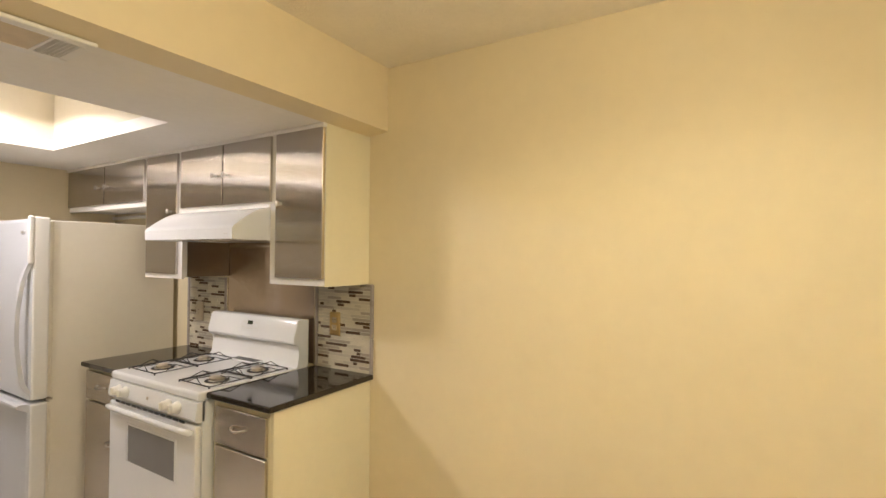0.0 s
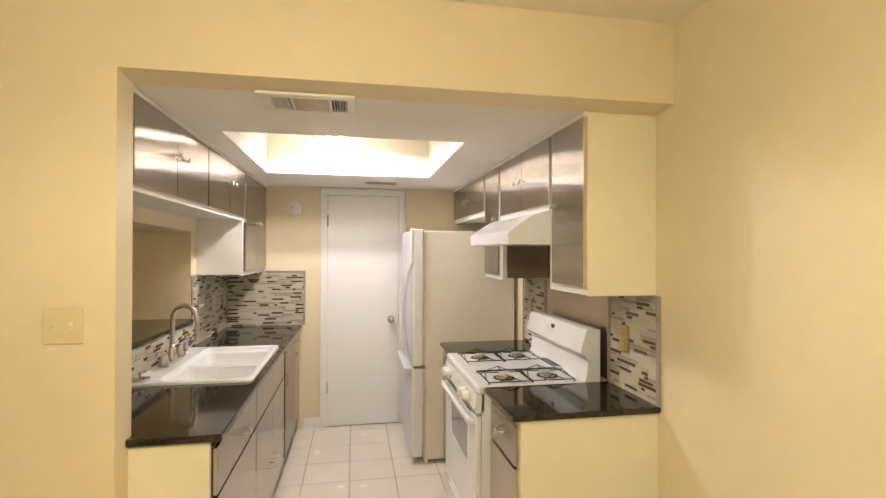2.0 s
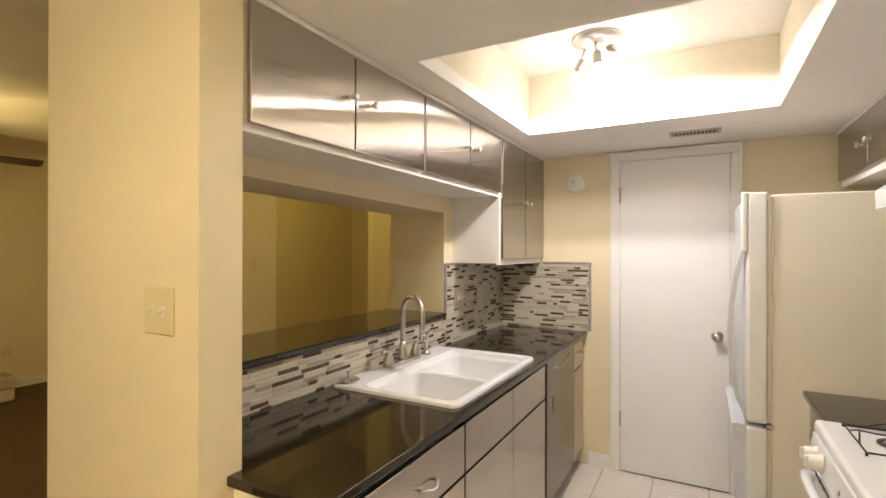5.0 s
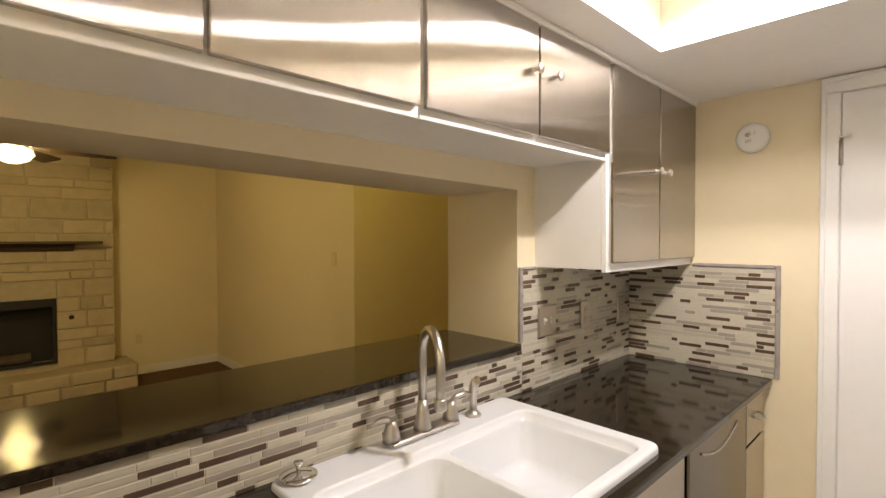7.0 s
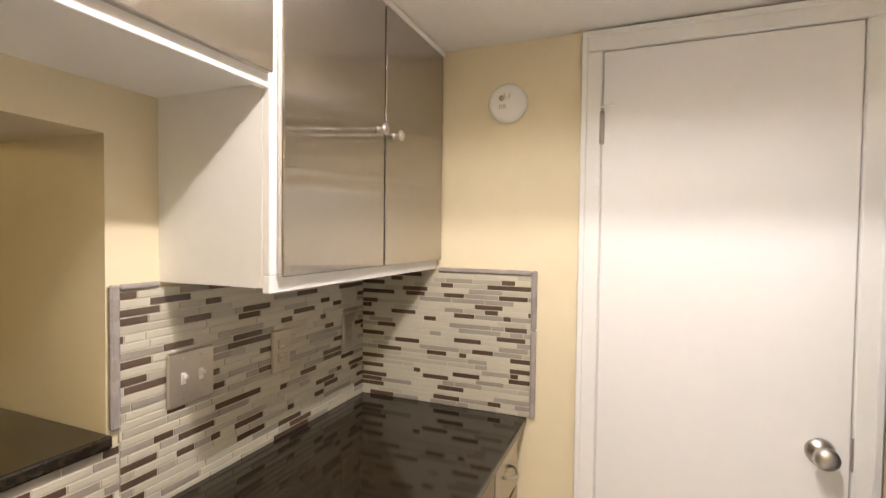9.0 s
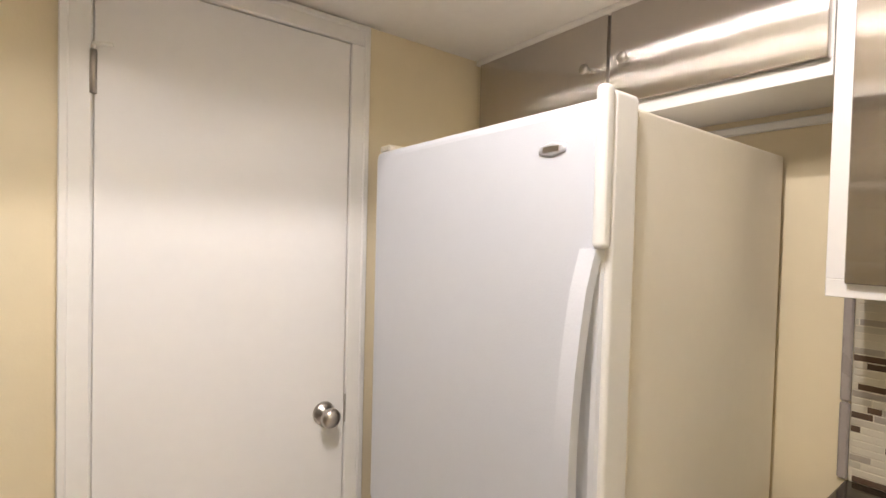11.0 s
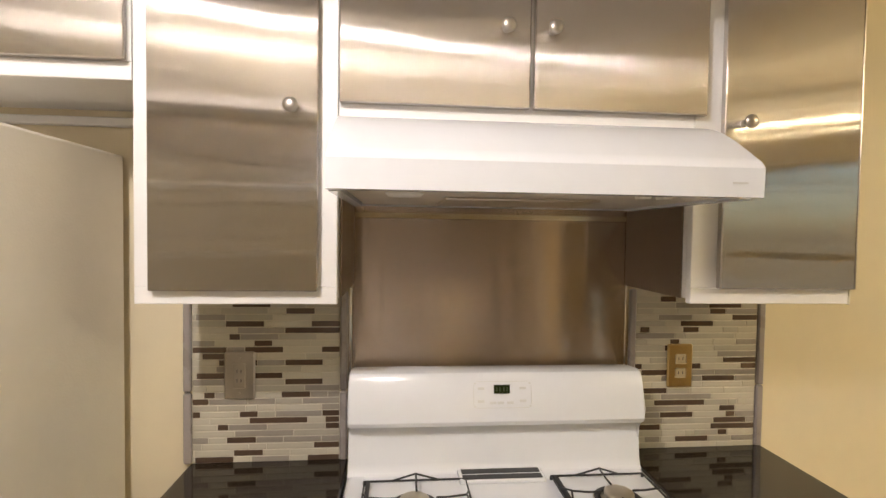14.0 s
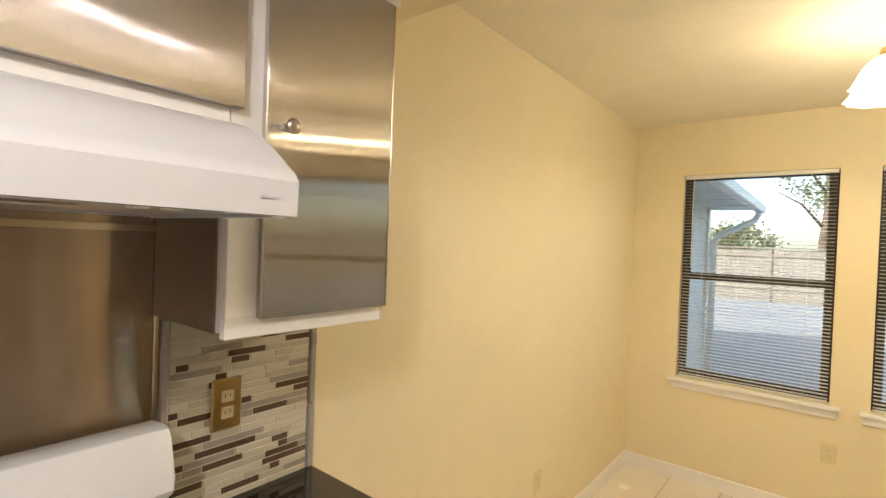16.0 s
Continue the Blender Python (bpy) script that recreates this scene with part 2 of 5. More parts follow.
def lathe(bm, prof, m=Matrix.Identity(4), n=24, close=True):
    """Turn a profile of (radius, height) about z, then place it by m."""
    rings = []
    for r, z in prof:
        if r < 1e-5:
            rings.append([bm.verts.new(m @ Vector((0, 0, z)))])
        else:
            rings.append([bm.verts.new(m @ Vector((r * math.cos(2 * math.pi * i / n), r * math.sin(2 * math.pi * i / n), z)))
                          for i in range(n)])
    for a, b in zip(rings, rings[1:]):
        for i in range(n):
            q = [a[i % len(a)], a[(i + 1) % len(a)], b[(i + 1) % len(b)], b[i % len(b)]]
            q = list(dict.fromkeys(q))
            if len(q) > 2:
                bm.faces.new(q).smooth = True
    if close:
        for r in (rings[0], rings[-1]):
            if len(r) > 2:
                bm.faces.new(r)
    return bm


def tube(bm, pts, r, n=8, caps=True):
    pts = [Vector(p) for p in pts]
    rings, up = [], None
    for i, p in enumerate(pts):
        d = (pts[min(i + 1, len(pts) - 1)] - pts[max(i - 1, 0)]).normalized()
        if up is None:
            up = Vector((0, 0, 1)) if abs(d.z) < 0.9 else Vector((1, 0, 0))
        s = d.cross(up).normalized()
        up = s.cross(d).normalized()
        rr = r[i] if isinstance(r, (list, tuple)) else r
        rings.append([bm.verts.new(p + rr * (math.cos(2 * math.pi * k / n) * s + math.sin(2 * math.pi * k / n) * up)) for k in range(n)])
    for a, b in zip(rings, rings[1:]):
        for k in range(n):
            bm.faces.new((a[k], a[(k + 1) % n], b[(k + 1) % n], b[k])).smooth = True
    if caps:
        bm.faces.new(rings[0])
        bm.faces.new(rings[-1])
    return bm


def prism(bm, prof, y0, y1, smooth=False):
    """A profile of (x, z), drawn out along y."""
    a = [bm.verts.new((x, y0, z)) for x, z in prof]
    b = [bm.verts.new((x, y1, z)) for x, z in prof]
    k = len(prof)
    for i in range(k):
        bm.faces.new((a[i], a[(i + 1) % k], b[(i + 1) % k], b[i])).smooth = smooth
    bm.faces.new(a)
    bm.faces.new(b[::-1])
    return bm


def arc(c, r, a0, a1, n, plane="xz"):
    out = []
    for i in range(n + 1):
        a = radians(a0 + (a1 - a0) * i / n)
        u, v = r * math.cos(a), r * math.sin(a)
        out.append((c[0] + u, c[1], c[2] + v) if plane == "xz" else (c[0] + u, c[1] + v, c[2]) if plane == "xy" else (c[0], c[1] + u, c[2] + v))
    return out


def soft(bm, angle=28):
    """Shade rounded runs smoothly and keep the edges that are sharper than the angle."""
    bmesh.ops.recalc_face_normals(bm, faces=bm.faces)
    for f in bm.faces:
        f.smooth = True
    for e in bm.edges:
        e.smooth = len(e.link_faces) == 2 and e.calc_face_angle(0) < radians(angle)
    return bm


def mesh_of(name, bm, material):
    bmesh.ops.recalc_face_normals(bm, faces=bm.faces)
    me = bpy.data.meshes.new(name)
    bm.to_mesh(me)
    bm.free()
    for m in (material if isinstance(material, (list, tuple)) else [material]):
        me.materials.append(m)
    return me


def thing(name, label, category, base, group=""):
    ob = new(name)
    ob.empty_display_size = 0.05
    ob.location = base
    return tagged(ob, label, category, group)


def part(name, bm, material, parent, label=""):
    """One mesh object, drawn in world places, under a thing or a part."""
    off = Vector((0, 0, 0))
    p = parent
    while p is not None:
        off += Vector(p.location)
        p = p.parent
    bmesh.ops.translate(bm, verts=bm.verts, vec=-off)
    ob = new(name, mesh_of(name, bm, material))
    ob.parent = parent
    return tagged(ob, label)


def solid(name, bm, material, label, category, kind=""):
    return tagged(new(name, mesh_of(name, bm, material)), label, category, "", kind)


def setting(name, bm, material, label="", category=""):
    return tagged(new(name, mesh_of(name, bm, material)), label, category or name.split("_")[0], "", "structure")


# ---- the plan ----
XR, XL, XO = 1.237, -1.05, -1.42      # east wall, kitchen's west wall, its living-room side
YF, YK, YB, YS = 1.575, 1.69, 4.255, -1.137  # front wall's two faces, back wall, window wall
ZC, ZD = 2.116, 2.445                 # kitchen soffit, dining ceiling
XW = -6.1                             # far living-room wall
TRAY = (-0.604, 0.571, 2.311, 3.52)
PASS = (1.76, 3.327, 1.076, 1.678)    # pass-through: y from, y to, z from, z to
DOOR = (-0.212, 0.405, 2.043)


def ct(y):
    """Worktop height: the old counters fall a little towards the back wall."""
    return 0.926 - 0.0078 * (y - 1.648)



setting("wall_east", boxes((XR, XR + 0.12, YS - 0.12, YB + 0.12, 0, 2.6)), WALL, "smooth yellow painted wall of kitchen and dining area")
setting("wall_north", boxes((-1.42, DOOR[0] - 0.012, YB, YB + 0.12, 0, 2.6), (DOOR[1] + 0.012, XR, YB, YB + 0.12, 0, 2.6),
                            (DOOR[0] - 0.012, DOOR[1] + 0.012, YB, YB + 0.12, DOOR[2] + 0.012, 2.6)), WALL, "pale yellow painted wall round the white door")
setting("wall_closet", boxes((-0.6, 0.8, YB + 0.6, YB + 0.7, -0.1, 2.6), (-0.6, -0.5, YB + 0.12, YB + 0.6, -0.1, 2.6), (0.7, 0.8, YB + 0.12, YB + 0.6, -0.1, 2.6), (-0.5, 0.7, YB + 0.12, YB + 0.6, 2.5, 2.6)), WALL, "plain wall behind the closed door")
bm = boxes((XO, XL, YK, PASS[0], 0, 2.6), (XO, XL, PASS[1], YB, 0, 2.6), (XO, XL, PASS[0], PASS[1], 0, PASS[2] - 0.002),
                           (XO, XL, PASS[0], PASS[1], PASS[3], 2.6))
for v in bm.verts:   # the head of the pass-through is not quite level
    if abs(v.co.z - PASS[3]) < 1e-4 and abs(v.co.y - PASS[0]) < 1e-4:
        v.co.z += 0.03 if v.co.x > -1.2 else 0.042
setting("wall_west", bm, WALL, "thick yellow wall with a pass-through over the sink")
bm = boxes((XO, -0.726, YF, YK, 0, 2.6), (-0.726, XR, YF, YK, ZC, 2.6))
for v in bm.verts:   # the header's lower edge lies a little higher on the dining side
    if abs(v.co.z - ZC) < 1e-4 and v.co.y < YF + 0.001:
        v.co.z += 0.016
setting("wall_front", bm, WALL, "yellow painted wall and header round the kitchen opening")
WIN = [(0.085, 0.915), (-0.925, -0.095)]
WZ = (0.70, 2.085)
bm = boxes((WIN[0][1], XR, YS - 0.12, YS, 0, 2.6), (WIN[1][1], WIN[0][0], YS - 0.12, YS, 0, 2.6), (XW, WIN[1][0], YS - 0.12, YS, 0, 2.95))
for a, b in WIN:
    bx(bm, a, b, YS - 0.12, YS, 0, WZ[0])
    bx(bm, a, b, YS - 0.12, YS, WZ[1], 2.6)
setting("wall_south", bm, WALL, "yellow painted dining wall with two windows")

t = TRAY
bm = boxes((XL - 0.02, XR, YK, t[2], ZC, ZC + 0.06), (XL - 0.02, XR, t[3], YB, ZC, ZC + 0.06), (XL - 0.02, t[0], t[2], t[3], ZC, ZC + 0.06),
           (t[1], XR, t[2], t[3], ZC, ZC + 0.06), (t[0], t[1], t[2], t[3], 2.445, 2.5))
for r in ((t[0] - 0.05, t[0], t[2] - 0.05, t[3] + 0.05), (t[1], t[1] + 0.05, t[2] - 0.05, t[3] + 0.05), (t[0], t[1], t[2] - 0.05, t[2]), (t[0], t[1], t[3], t[3] + 0.05)):
    bx(bm, *r, ZC + 0.06, 2.5, mi=1)
setting("ceiling_kitchen", bm, [CEIL, TRAYSIDE], "white kitchen soffit with a cream-sided recessed light tray")
setting("ceiling_dining", boxes((XO, XR, YS, YF, ZD, ZD + 0.12)), POPCORN, "off-white textured dining ceiling")
setting("ceiling_living", boxes((-5.0, XO, YS, 5.1, ZD, ZD + 0.12), (XW, -5.0, YS, 5.1, 2.78, 2.9), (-5.02, -5.0, YS, 5.1, ZD, 2.78)), POPCORN, "shadowed textured living-room ceiling")
setting("roof", boxes((-6.6, XR + 0.4, YS - 0.6, 5.6, 2.92, 3.0)), ROOF, "flat roof over the rooms")

SLOT = [(-1.06, -0.86), (-0.36, -0.10)]
setting("wall_living_west", boxes((XW - 0.12, XW, YS - 0.12, SLOT[0][0], 0, 2.95), (XW - 0.12, XW, SLOT[0][1], SLOT[1][0], 0, 2.95), (XW - 0.12, XW, SLOT[1][1], 5.2, 0, 2.95),
                                  *[(XW - 0.12, XW, p, q, z0, z1) for p, q in SLOT for z0, z1 in ((0, 0.25), (2.1, 2.95))]), WALL, "dim yellow living-room wall by the fireplace")
setting("wall_living_north", boxes((XW, -3.09, 3.95, 5.2, 0, 2.95)), WALL, "dim yellow living-room wall with a light switch")
setting("wall_hall", boxes((-3.09, -2.45, 5.0, 5.2, 0, 2.95), (-2.45, XO, 4.45, 5.2, 0, 2.95), (XO - 0.001, -1.3, YB + 0.12, 5.2, 0, 2.95)), WALL, "yellow hall wall behind the pass-through")

setting("floor", boxes((XO, XR, YS - 0.12, YB + 0.7, -0.12, -0.004)), FLOORGROUT, "tiled floor with brown-grey grout")
setting("floor_living", boxes((XW, XO, YS, 5.2, -0.12, 0.004)), CARPET, "brown living-room carpet")

# base boards and small mouldings
def board(name, x0, x1, y0, y1, h=0.09):
    bm = box(x0, x1, y0, y1, 0, h)
    es = [e for e in bm.edges if all(v.co.z > h - 0.001 for v in e.verts)]
    bmesh.ops.bevel(bm, geom=es, offset=0.006, segments=2, profile=0.5, affect="EDGES")
    return setting(name, bm, TRIM, "white painted baseboard", "baseboard")


board("baseboard", -0.42, DOOR[0] - 0.065, YB - 0.014, YB)
board("baseboard", XR - 0.014, XR, YS, 1.66)
board("baseboard", XO, XR - 0.014, YS, YS + 0.014)
board("baseboard", XO, -0.726, YF - 0.014, YF)
board("baseboard", XW, XW + 0.014, 3.05, 3.95)
board("baseboard", XW + 0.014, -3.09, 3.936, 3.95)
board("baseboard", -3.09, -3.076, 3.936, 5.0)
board("baseboard", XO - 0.014, XO, YF, YB)
setting("trim", boxes((-0.752, -0.728, YK, YB, 2.098, ZC), bevel=0.004), CABW, "thin white moulding between cabinets and soffit")
setting("trim", boxes((0.911, 0.935, 1.68, YB, 2.098, ZC), bevel=0.004), CABW, "thin white moulding between cabinets and soffit")

# door with casing, hinges and knob
dw = tagged(new("door_1", mesh_of("door_1", box(DOOR[0] - 0.003, DOOR[1] + 0.003, YB - 0.008, YB + 0.03, 0.008, DOOR[2] + 0.002, bevel=0.002), DOORP)),
            "plain white painted slab door, closed", "door", "", "structure")
cs = bmesh.new()
for x0, x1, z0, z1 in ((DOOR[0] - 0.066, DOOR[0] - 0.006, 0, DOOR[2] + 0.006), (DOOR[1] + 0.006, DOOR[1] + 0.066, 0, DOOR[2] + 0.006),
                       (DOOR[0] - 0.066, DOOR[1] + 0.066, DOOR[2] + 0.006, DOOR[2] + 0.066)):
    bx(cs, x0, x1, YB - 0.014, YB + 0.03, z0, z1, bevel=0.004)
    if x1 - x0 < 0.1:
        s = x0 if x0 < 0 else x1 - 0.018
        bx(cs, s, s + 0.018, YB - 0.021, YB - 0.013, z0, z1 + 0.05, bevel=0.003)
    else:
        bx(cs, x0, x1, YB - 0.021, YB - 0.013, z1 - 0.018, z1, bevel=0.003)
part("casing", cs, TRIM, dw)
part("jamb", boxes((DOOR[0] - 0.0118, DOOR[0] - 0.0038, YB + 0.002, YB + 0.118, 0, DOOR[2] + 0.002), (DOOR[1] + 0.0038, DOOR[1] + 0.0118, YB + 0.002, YB + 0.118, 0, DOOR[2] + 0.002),
                   (DOOR[0] - 0.0118, DOOR[1] + 0.0118, YB + 0.002, YB + 0.118, DOOR[2] + 0.004, DOOR[2] + 0.0118)), TRIM, dw)
for z in (1.82, 0.35):
    h = part("hinge", lathe(bmesh.new(), [(0.007, z - 0.048), (0.007, z + 0.048)], pose(DOOR[0] - 0.0045, YB - 0.015, 0), 10), NICKEL, dw, "dark nickel butt hinge")
part("door_stop", tube(bmesh.new(), [(DOOR[0] - 0.0045, YB - 0.015, 1.872), (DOOR[0] - 0.0045, YB - 0.035, 1.876), (DOOR[0] + 0.03, YB - 0.05, 1.876)], 0.005), PLASTIC, dw, "white hinge-pin stop")
lathe_pt = pose(0.343, YB - 0.008, 0.94, 90)
part("door_knob", lathe(bmesh.new(), [(0, 0), (0.033, 0), (0.034, 0.004), (0.028, 0.012), (0.012, 0.018), (0.011, 0.032), (0.022, 0.040), (0.029, 0.052), (0.027, 0.064), (0.016, 0.071), (0, 0.073)], lathe_pt), NICKEL, dw, "round satin nickel knob")
part("strike_plate", box(DOOR[1] + 0.0035, DOOR[1] + 0.0075, YB - 0.0155, YB - 0.010, 0.90, 0.985), NICKEL, dw, "steel strike plate in the jamb")

# ---- kitchen: ceiling lamp ----
LAMP = (-0.167, 3.185, 2.445)
lamp = thing("ceiling_spotlight", "round brushed nickel ceiling spotlight with three lit bulbs", "ceiling lamp", LAMP)
part("canopy", lathe(bmesh.new(), [(0, 0), (0.112, 0), (0.114, -0.006), (0.108, -0.016), (0.07, -0.034), (0.03, -0.044), (0, -0.046)], pose(*LAMP), 40), NICKEL, lamp)
for a, p, share in (((-0.222, 3.19, 2.415), (-0.258, 3.20, 2.305), 0.14), ((-0.165, 3.13, 2.412), (-0.150, 3.12, 2.300), 0.14), ((-0.125, 3.215, 2.425), (-0.095, 3.225, 2.372), 0.72)):
    A, B = Vector(a), Vector(p)
    d = (B - A).normalized()
    m = Matrix.Translation(B) @ d.to_track_quat("Z", "Y").to_matrix().to_4x4()
    part("spot_head", lathe(bmesh.new(), [(0, -0.062), (0.012, -0.062), (0.019, -0.055), (0.021, -0.03), (0.021, 0.0), (0.018, 0.002), (0.018, -0.02), (0, -0.02)], m, 20), NICKEL, lamp)
    part("arm", tube(bmesh.new(), [A + Vector((0, 0, 0.01)), A, A.lerp(B - d * 0.06, 0.6), B - d * 0.055], 0.006), NICKEL, lamp)
    bl = part("bulb", lathe(bmesh.new(), [(0.012, -0.004), (0.016, 0.006), (0.024, 0.02), (0.026, 0.032), (0.022, 0.046), (0.012, 0.055), (0, 0.057)], m, 18), BULB, lamp, "lit warm bulb")
    bl.visible_shadow = False
    spot_light("spot_bulb_light", B + d * 0.025, (d.x * 0.2, d.y * 0.2, -1), KITCHEN_WATTS * share, KITCHEN_TINT, 0.022)

# supply register and slot vent in the soffit
vent = thing("ceiling_register", "white metal ceiling register with three louvre fields", "air vent", (-0.157, 1.777, ZC))
vx0, vx1, vy0, vy1 = -0.333, 0.013, 1.662, 1.892
# no duct behind: a near-black plate paints its darkness
part("backing", box(vx0 + 0.03, vx1 - 0.03, vy0 + 0.03, vy1 - 0.03, ZC - 0.003, ZC - 0.001), GAPSHADE, vent, "flat plate coloured as the duct's shade")
bm = boxes((vx0, vx1, vy0, vy0 + 0.04, ZC - 0.012, ZC), (vx0, vx1, vy1 - 0.04, vy1, ZC - 0.012, ZC),
           (vx0, vx0 + 0.045, vy0 + 0.04, vy1 - 0.04, ZC - 0.012, ZC), (vx1 - 0.03, vx1, vy0 + 0.04, vy1 - 0.04, ZC - 0.012, ZC),
           (-0.222, -0.212, vy0 + 0.04, vy1 - 0.04, ZC - 0.012, ZC), (-0.085, -0.073, vy0 + 0.04, vy1 - 0.04, ZC - 0.012, ZC), bevel=0.003)
part("frame", bm, TRIM, vent)
for k in range(6):
    x = vx0 + 0.055 + k * 0.0098
    part("slat", prism(bmesh.new(), [(x, ZC - 0.002), (x + 0.0015, ZC - 0.002), (x - 0.0045, ZC - 0.012), (x - 0.006, ZC - 0.012)], vy0 + 0.04, vy1 - 0.04), TRIM, vent)
for k in range(5):
    x = -0.068 + k * 0.0105
    part("slat", prism(bmesh.new(), [(x, ZC - 0.002), (x + 0.0015, ZC - 0.002), (x + 0.0075, ZC - 0.012), (x + 0.006, ZC - 0.012)], vy0 + 0.04, vy1 - 0.04), TRIM, vent)
for k in range(11):
    y = vy0 + 0.045 + k * 0.013
    bm = bmesh.new()
    v = [bm.verts.new((x, y + dy, ZC + dz)) for x in (-0.212, -0.085) for dy, dz in ((0, -0.0035), (0.0115, -0.0120), (0.0128, -0.0110), (0.0013, -0.0025))]
    for q in ((0, 1, 2, 3), (7, 6, 5, 4), (0, 4, 5, 1), (1, 5, 6, 2), (2, 6, 7, 3), (3, 7, 4, 0)):
        bm.faces.new([v[i] for i in q])
    part("slat", bm, SATIN, vent)
slot = thing("slot_vent", "narrow grey slot vent in the white soffit", "air vent", (0.225, 3.876, ZC))
part("frame", boxes((0.10, 0.352, 3.825, 3.84, ZC - 0.008, ZC), (0.10, 0.352, 3.915, 3.93, ZC - 0.008, ZC), (0.10, 0.115, 3.84, 3.915, ZC - 0.008, ZC), (0.337, 0.352, 3.84, 3.915, ZC - 0.008, ZC), bevel=0.002), SATIN, slot)
# flat near-black plate, painted shade in place of a deep slot
part("backing", box(0.115, 0.337, 3.84, 3.915, ZC - 0.003, ZC - 0.001), GAPSHADE, slot)
for k in range(12):
    part("slat", box(0.122 + k * 0.0185, 0.127 + k * 0.0185, 3.84, 3.915, ZC - 0.008, ZC - 0.003), SATIN, slot)

# smoke detector
sm = thing("smoke_detector", "round white plastic smoke detector on the wall", "smoke detector", (-0.508, YB, 1.919))
mm = pose(-0.508, YB, 1.919, 90)
part("body", lathe(bmesh.new(), [(0, 0), (0.062, 0), (0.063, 0.012), (0.058, 0.024), (0.05, 0.03), (0.02, 0.032), (0, 0.032)], mm, 36), PLASTIC, sm)
part("test_button", lathe(bmesh.new(), [(0.009, 0.030), (0.009, 0.035), (0, 0.036)], mm @ pose(-0.014, 0.012, 0), 14), SATIN, sm, "small grey test button")
part("sounder_grille", boxes(*[(-0.53 + k * 0.006, -0.527 + k * 0.006, YB - 0.0335, YB - 0.031, 1.898, 1.912) for k in range(4)]), SATIN, sm)
part("mark", tube(bmesh.new(), [(-0.515, YB - 0.0315, 1.945), (-0.508, YB - 0.0325, 1.93), (-0.498, YB - 0.0325, 1.93), (-0.495, YB - 0.0315, 1.945)], 0.0012, 6), SATIN, sm)


# ---- kitchen: cabinets ----
def knob(parent, x, y, z, s):
    """A small mushroom knob on a door whose face looks along s * x."""
    m = pose(x, y, z, 0, 90 * s, 0)
    k = part("knob", lathe(bmesh.new(), [(0, 0), (0.008, 0), (0.008, 0.003), (0.0055, 0.006), (0.005, 0.014), (0.009, 0.018), (0.0145, 0.022), (0.0145, 0.026), (0.009, 0.030), (0, 0.031)], m, 18), NICKEL, parent, "satin nickel knob")
    return k


def slab_door(parent, xf, s, y0, y1, z0, z1, knob_at=None, material=None, name="door"):
    """A steel-faced slab on the face frame at xf; s is the way it looks along x."""
    t = 0.018
    a, b = sorted((xf + s * 0.001, xf + s * t))
    d = part(name, box(a, b, y0, y1, z0, z1, bevel=0.0022), material or STEEL, parent, "brushed stainless slab door")
    if knob_at:
        knob(d, xf + s * t, knob_at[0], knob_at[1], s)
    return d


def upper(label, s, xw, xf, y0, y1, z0, doors, top=ZC):
    base = ((xw + xf) / 2, (y0 + y1) / 2, top)
    c = thing("wall_cabinet", label, "cabinet", base, "steel-fronted wall cabinets")
    a, b = sorted((xw - s * 0.0, xf - s * 0.018))
    part("side_panel", box(a, b, y0 + 0.001, y0 + 0.018, z0 + 0.010, top - 0.001), CABW, c)
    part("side_panel", box(a, b, y1 - 0.018, y1 - 0.001, z0 + 0.010, top - 0.001), CABW, c)
    part("bottom_panel", box(a, b, y0 + 0.018, y1 - 0.018, z0 + 0.010, z0 + 0.028), CABW, c)
    part("back_panel", box(*sorted((xw + s * 0.001, xw + s * 0.006)), y0 + 0.018, y1 - 0.018, z0 + 0.028, top - 0.001), CABW, c)
    fa, fb = sorted((xf - s * 0.018, xf))
    rows = [(fa, fb, y0 + 0.001, y1 - 0.001, z0, z0 + 0.035), (fa, fb, y0 + 0.001, y1 - 0.001, top - 0.03, top - 0.001)]
    rows += [(fa, fb, (p[1] + q[0]) / 2 - 0.02, (p[1] + q[0]) / 2 + 0.02, z0 + 0.035, top - 0.03) for p, q in zip(doors, doors[1:])]
    rows += [(fa, fb, y0 + 0.001, max(doors[0][0], y0) + 0.02, z0 + 0.035, top - 0.03), (fa, fb, min(doors[-1][1], y1) - 0.02, y1 - 0.001, z0 + 0.035, top - 0.03)]
    part("face_frame", boxes(*rows, bevel=0.0015), CABW, c, "white painted face frame")
    for d in doors:
        slab_door(c, xf, s, d[0], d[1], d[2], d[3], d[4] if len(d) > 4 else None)
    return c


FL, FR = -0.752, 0.935   # face frames of the west and east wall cabinets
upper("brushed stainless double-door cabinet above the pass-through", 1, XL, FL, YK, 2.582, 1.762,
      [(1.722, 2.131, 1.785, 2.098, (2.105, 1.953)), (2.139, 2.572, 1.785, 2.098, (2.215, 1.953))])
upper("brushed stainless double-door cabinet above the sink", 1, XL, FL, 2.582, 3.437, 1.762,
      [(2.592, 3.012, 1.785, 2.098, (2.985, 1.962)), (3.022, 3.428, 1.785, 2.098, (3.085, 1.962))])
upper("tall brushed stainless double-door cabinet in the corner", 1, XL, FL, 3.437, YB, 1.376,
      [(3.455, 3.844, 1.408, 2.098, (3.805, 1.760)), (3.852, 4.246, 1.408, 2.098, (3.892, 1.760))])
upper("brushed stainless double-door cabinet above the fridge", -1, XR, FR, 3.206, YB, 1.808,
      [(3.212, 3.699, 1.842, 2.098, (3.645, 1.955)), (3.709, 4.235, 1.842, 2.098, (3.765, 1.955))])
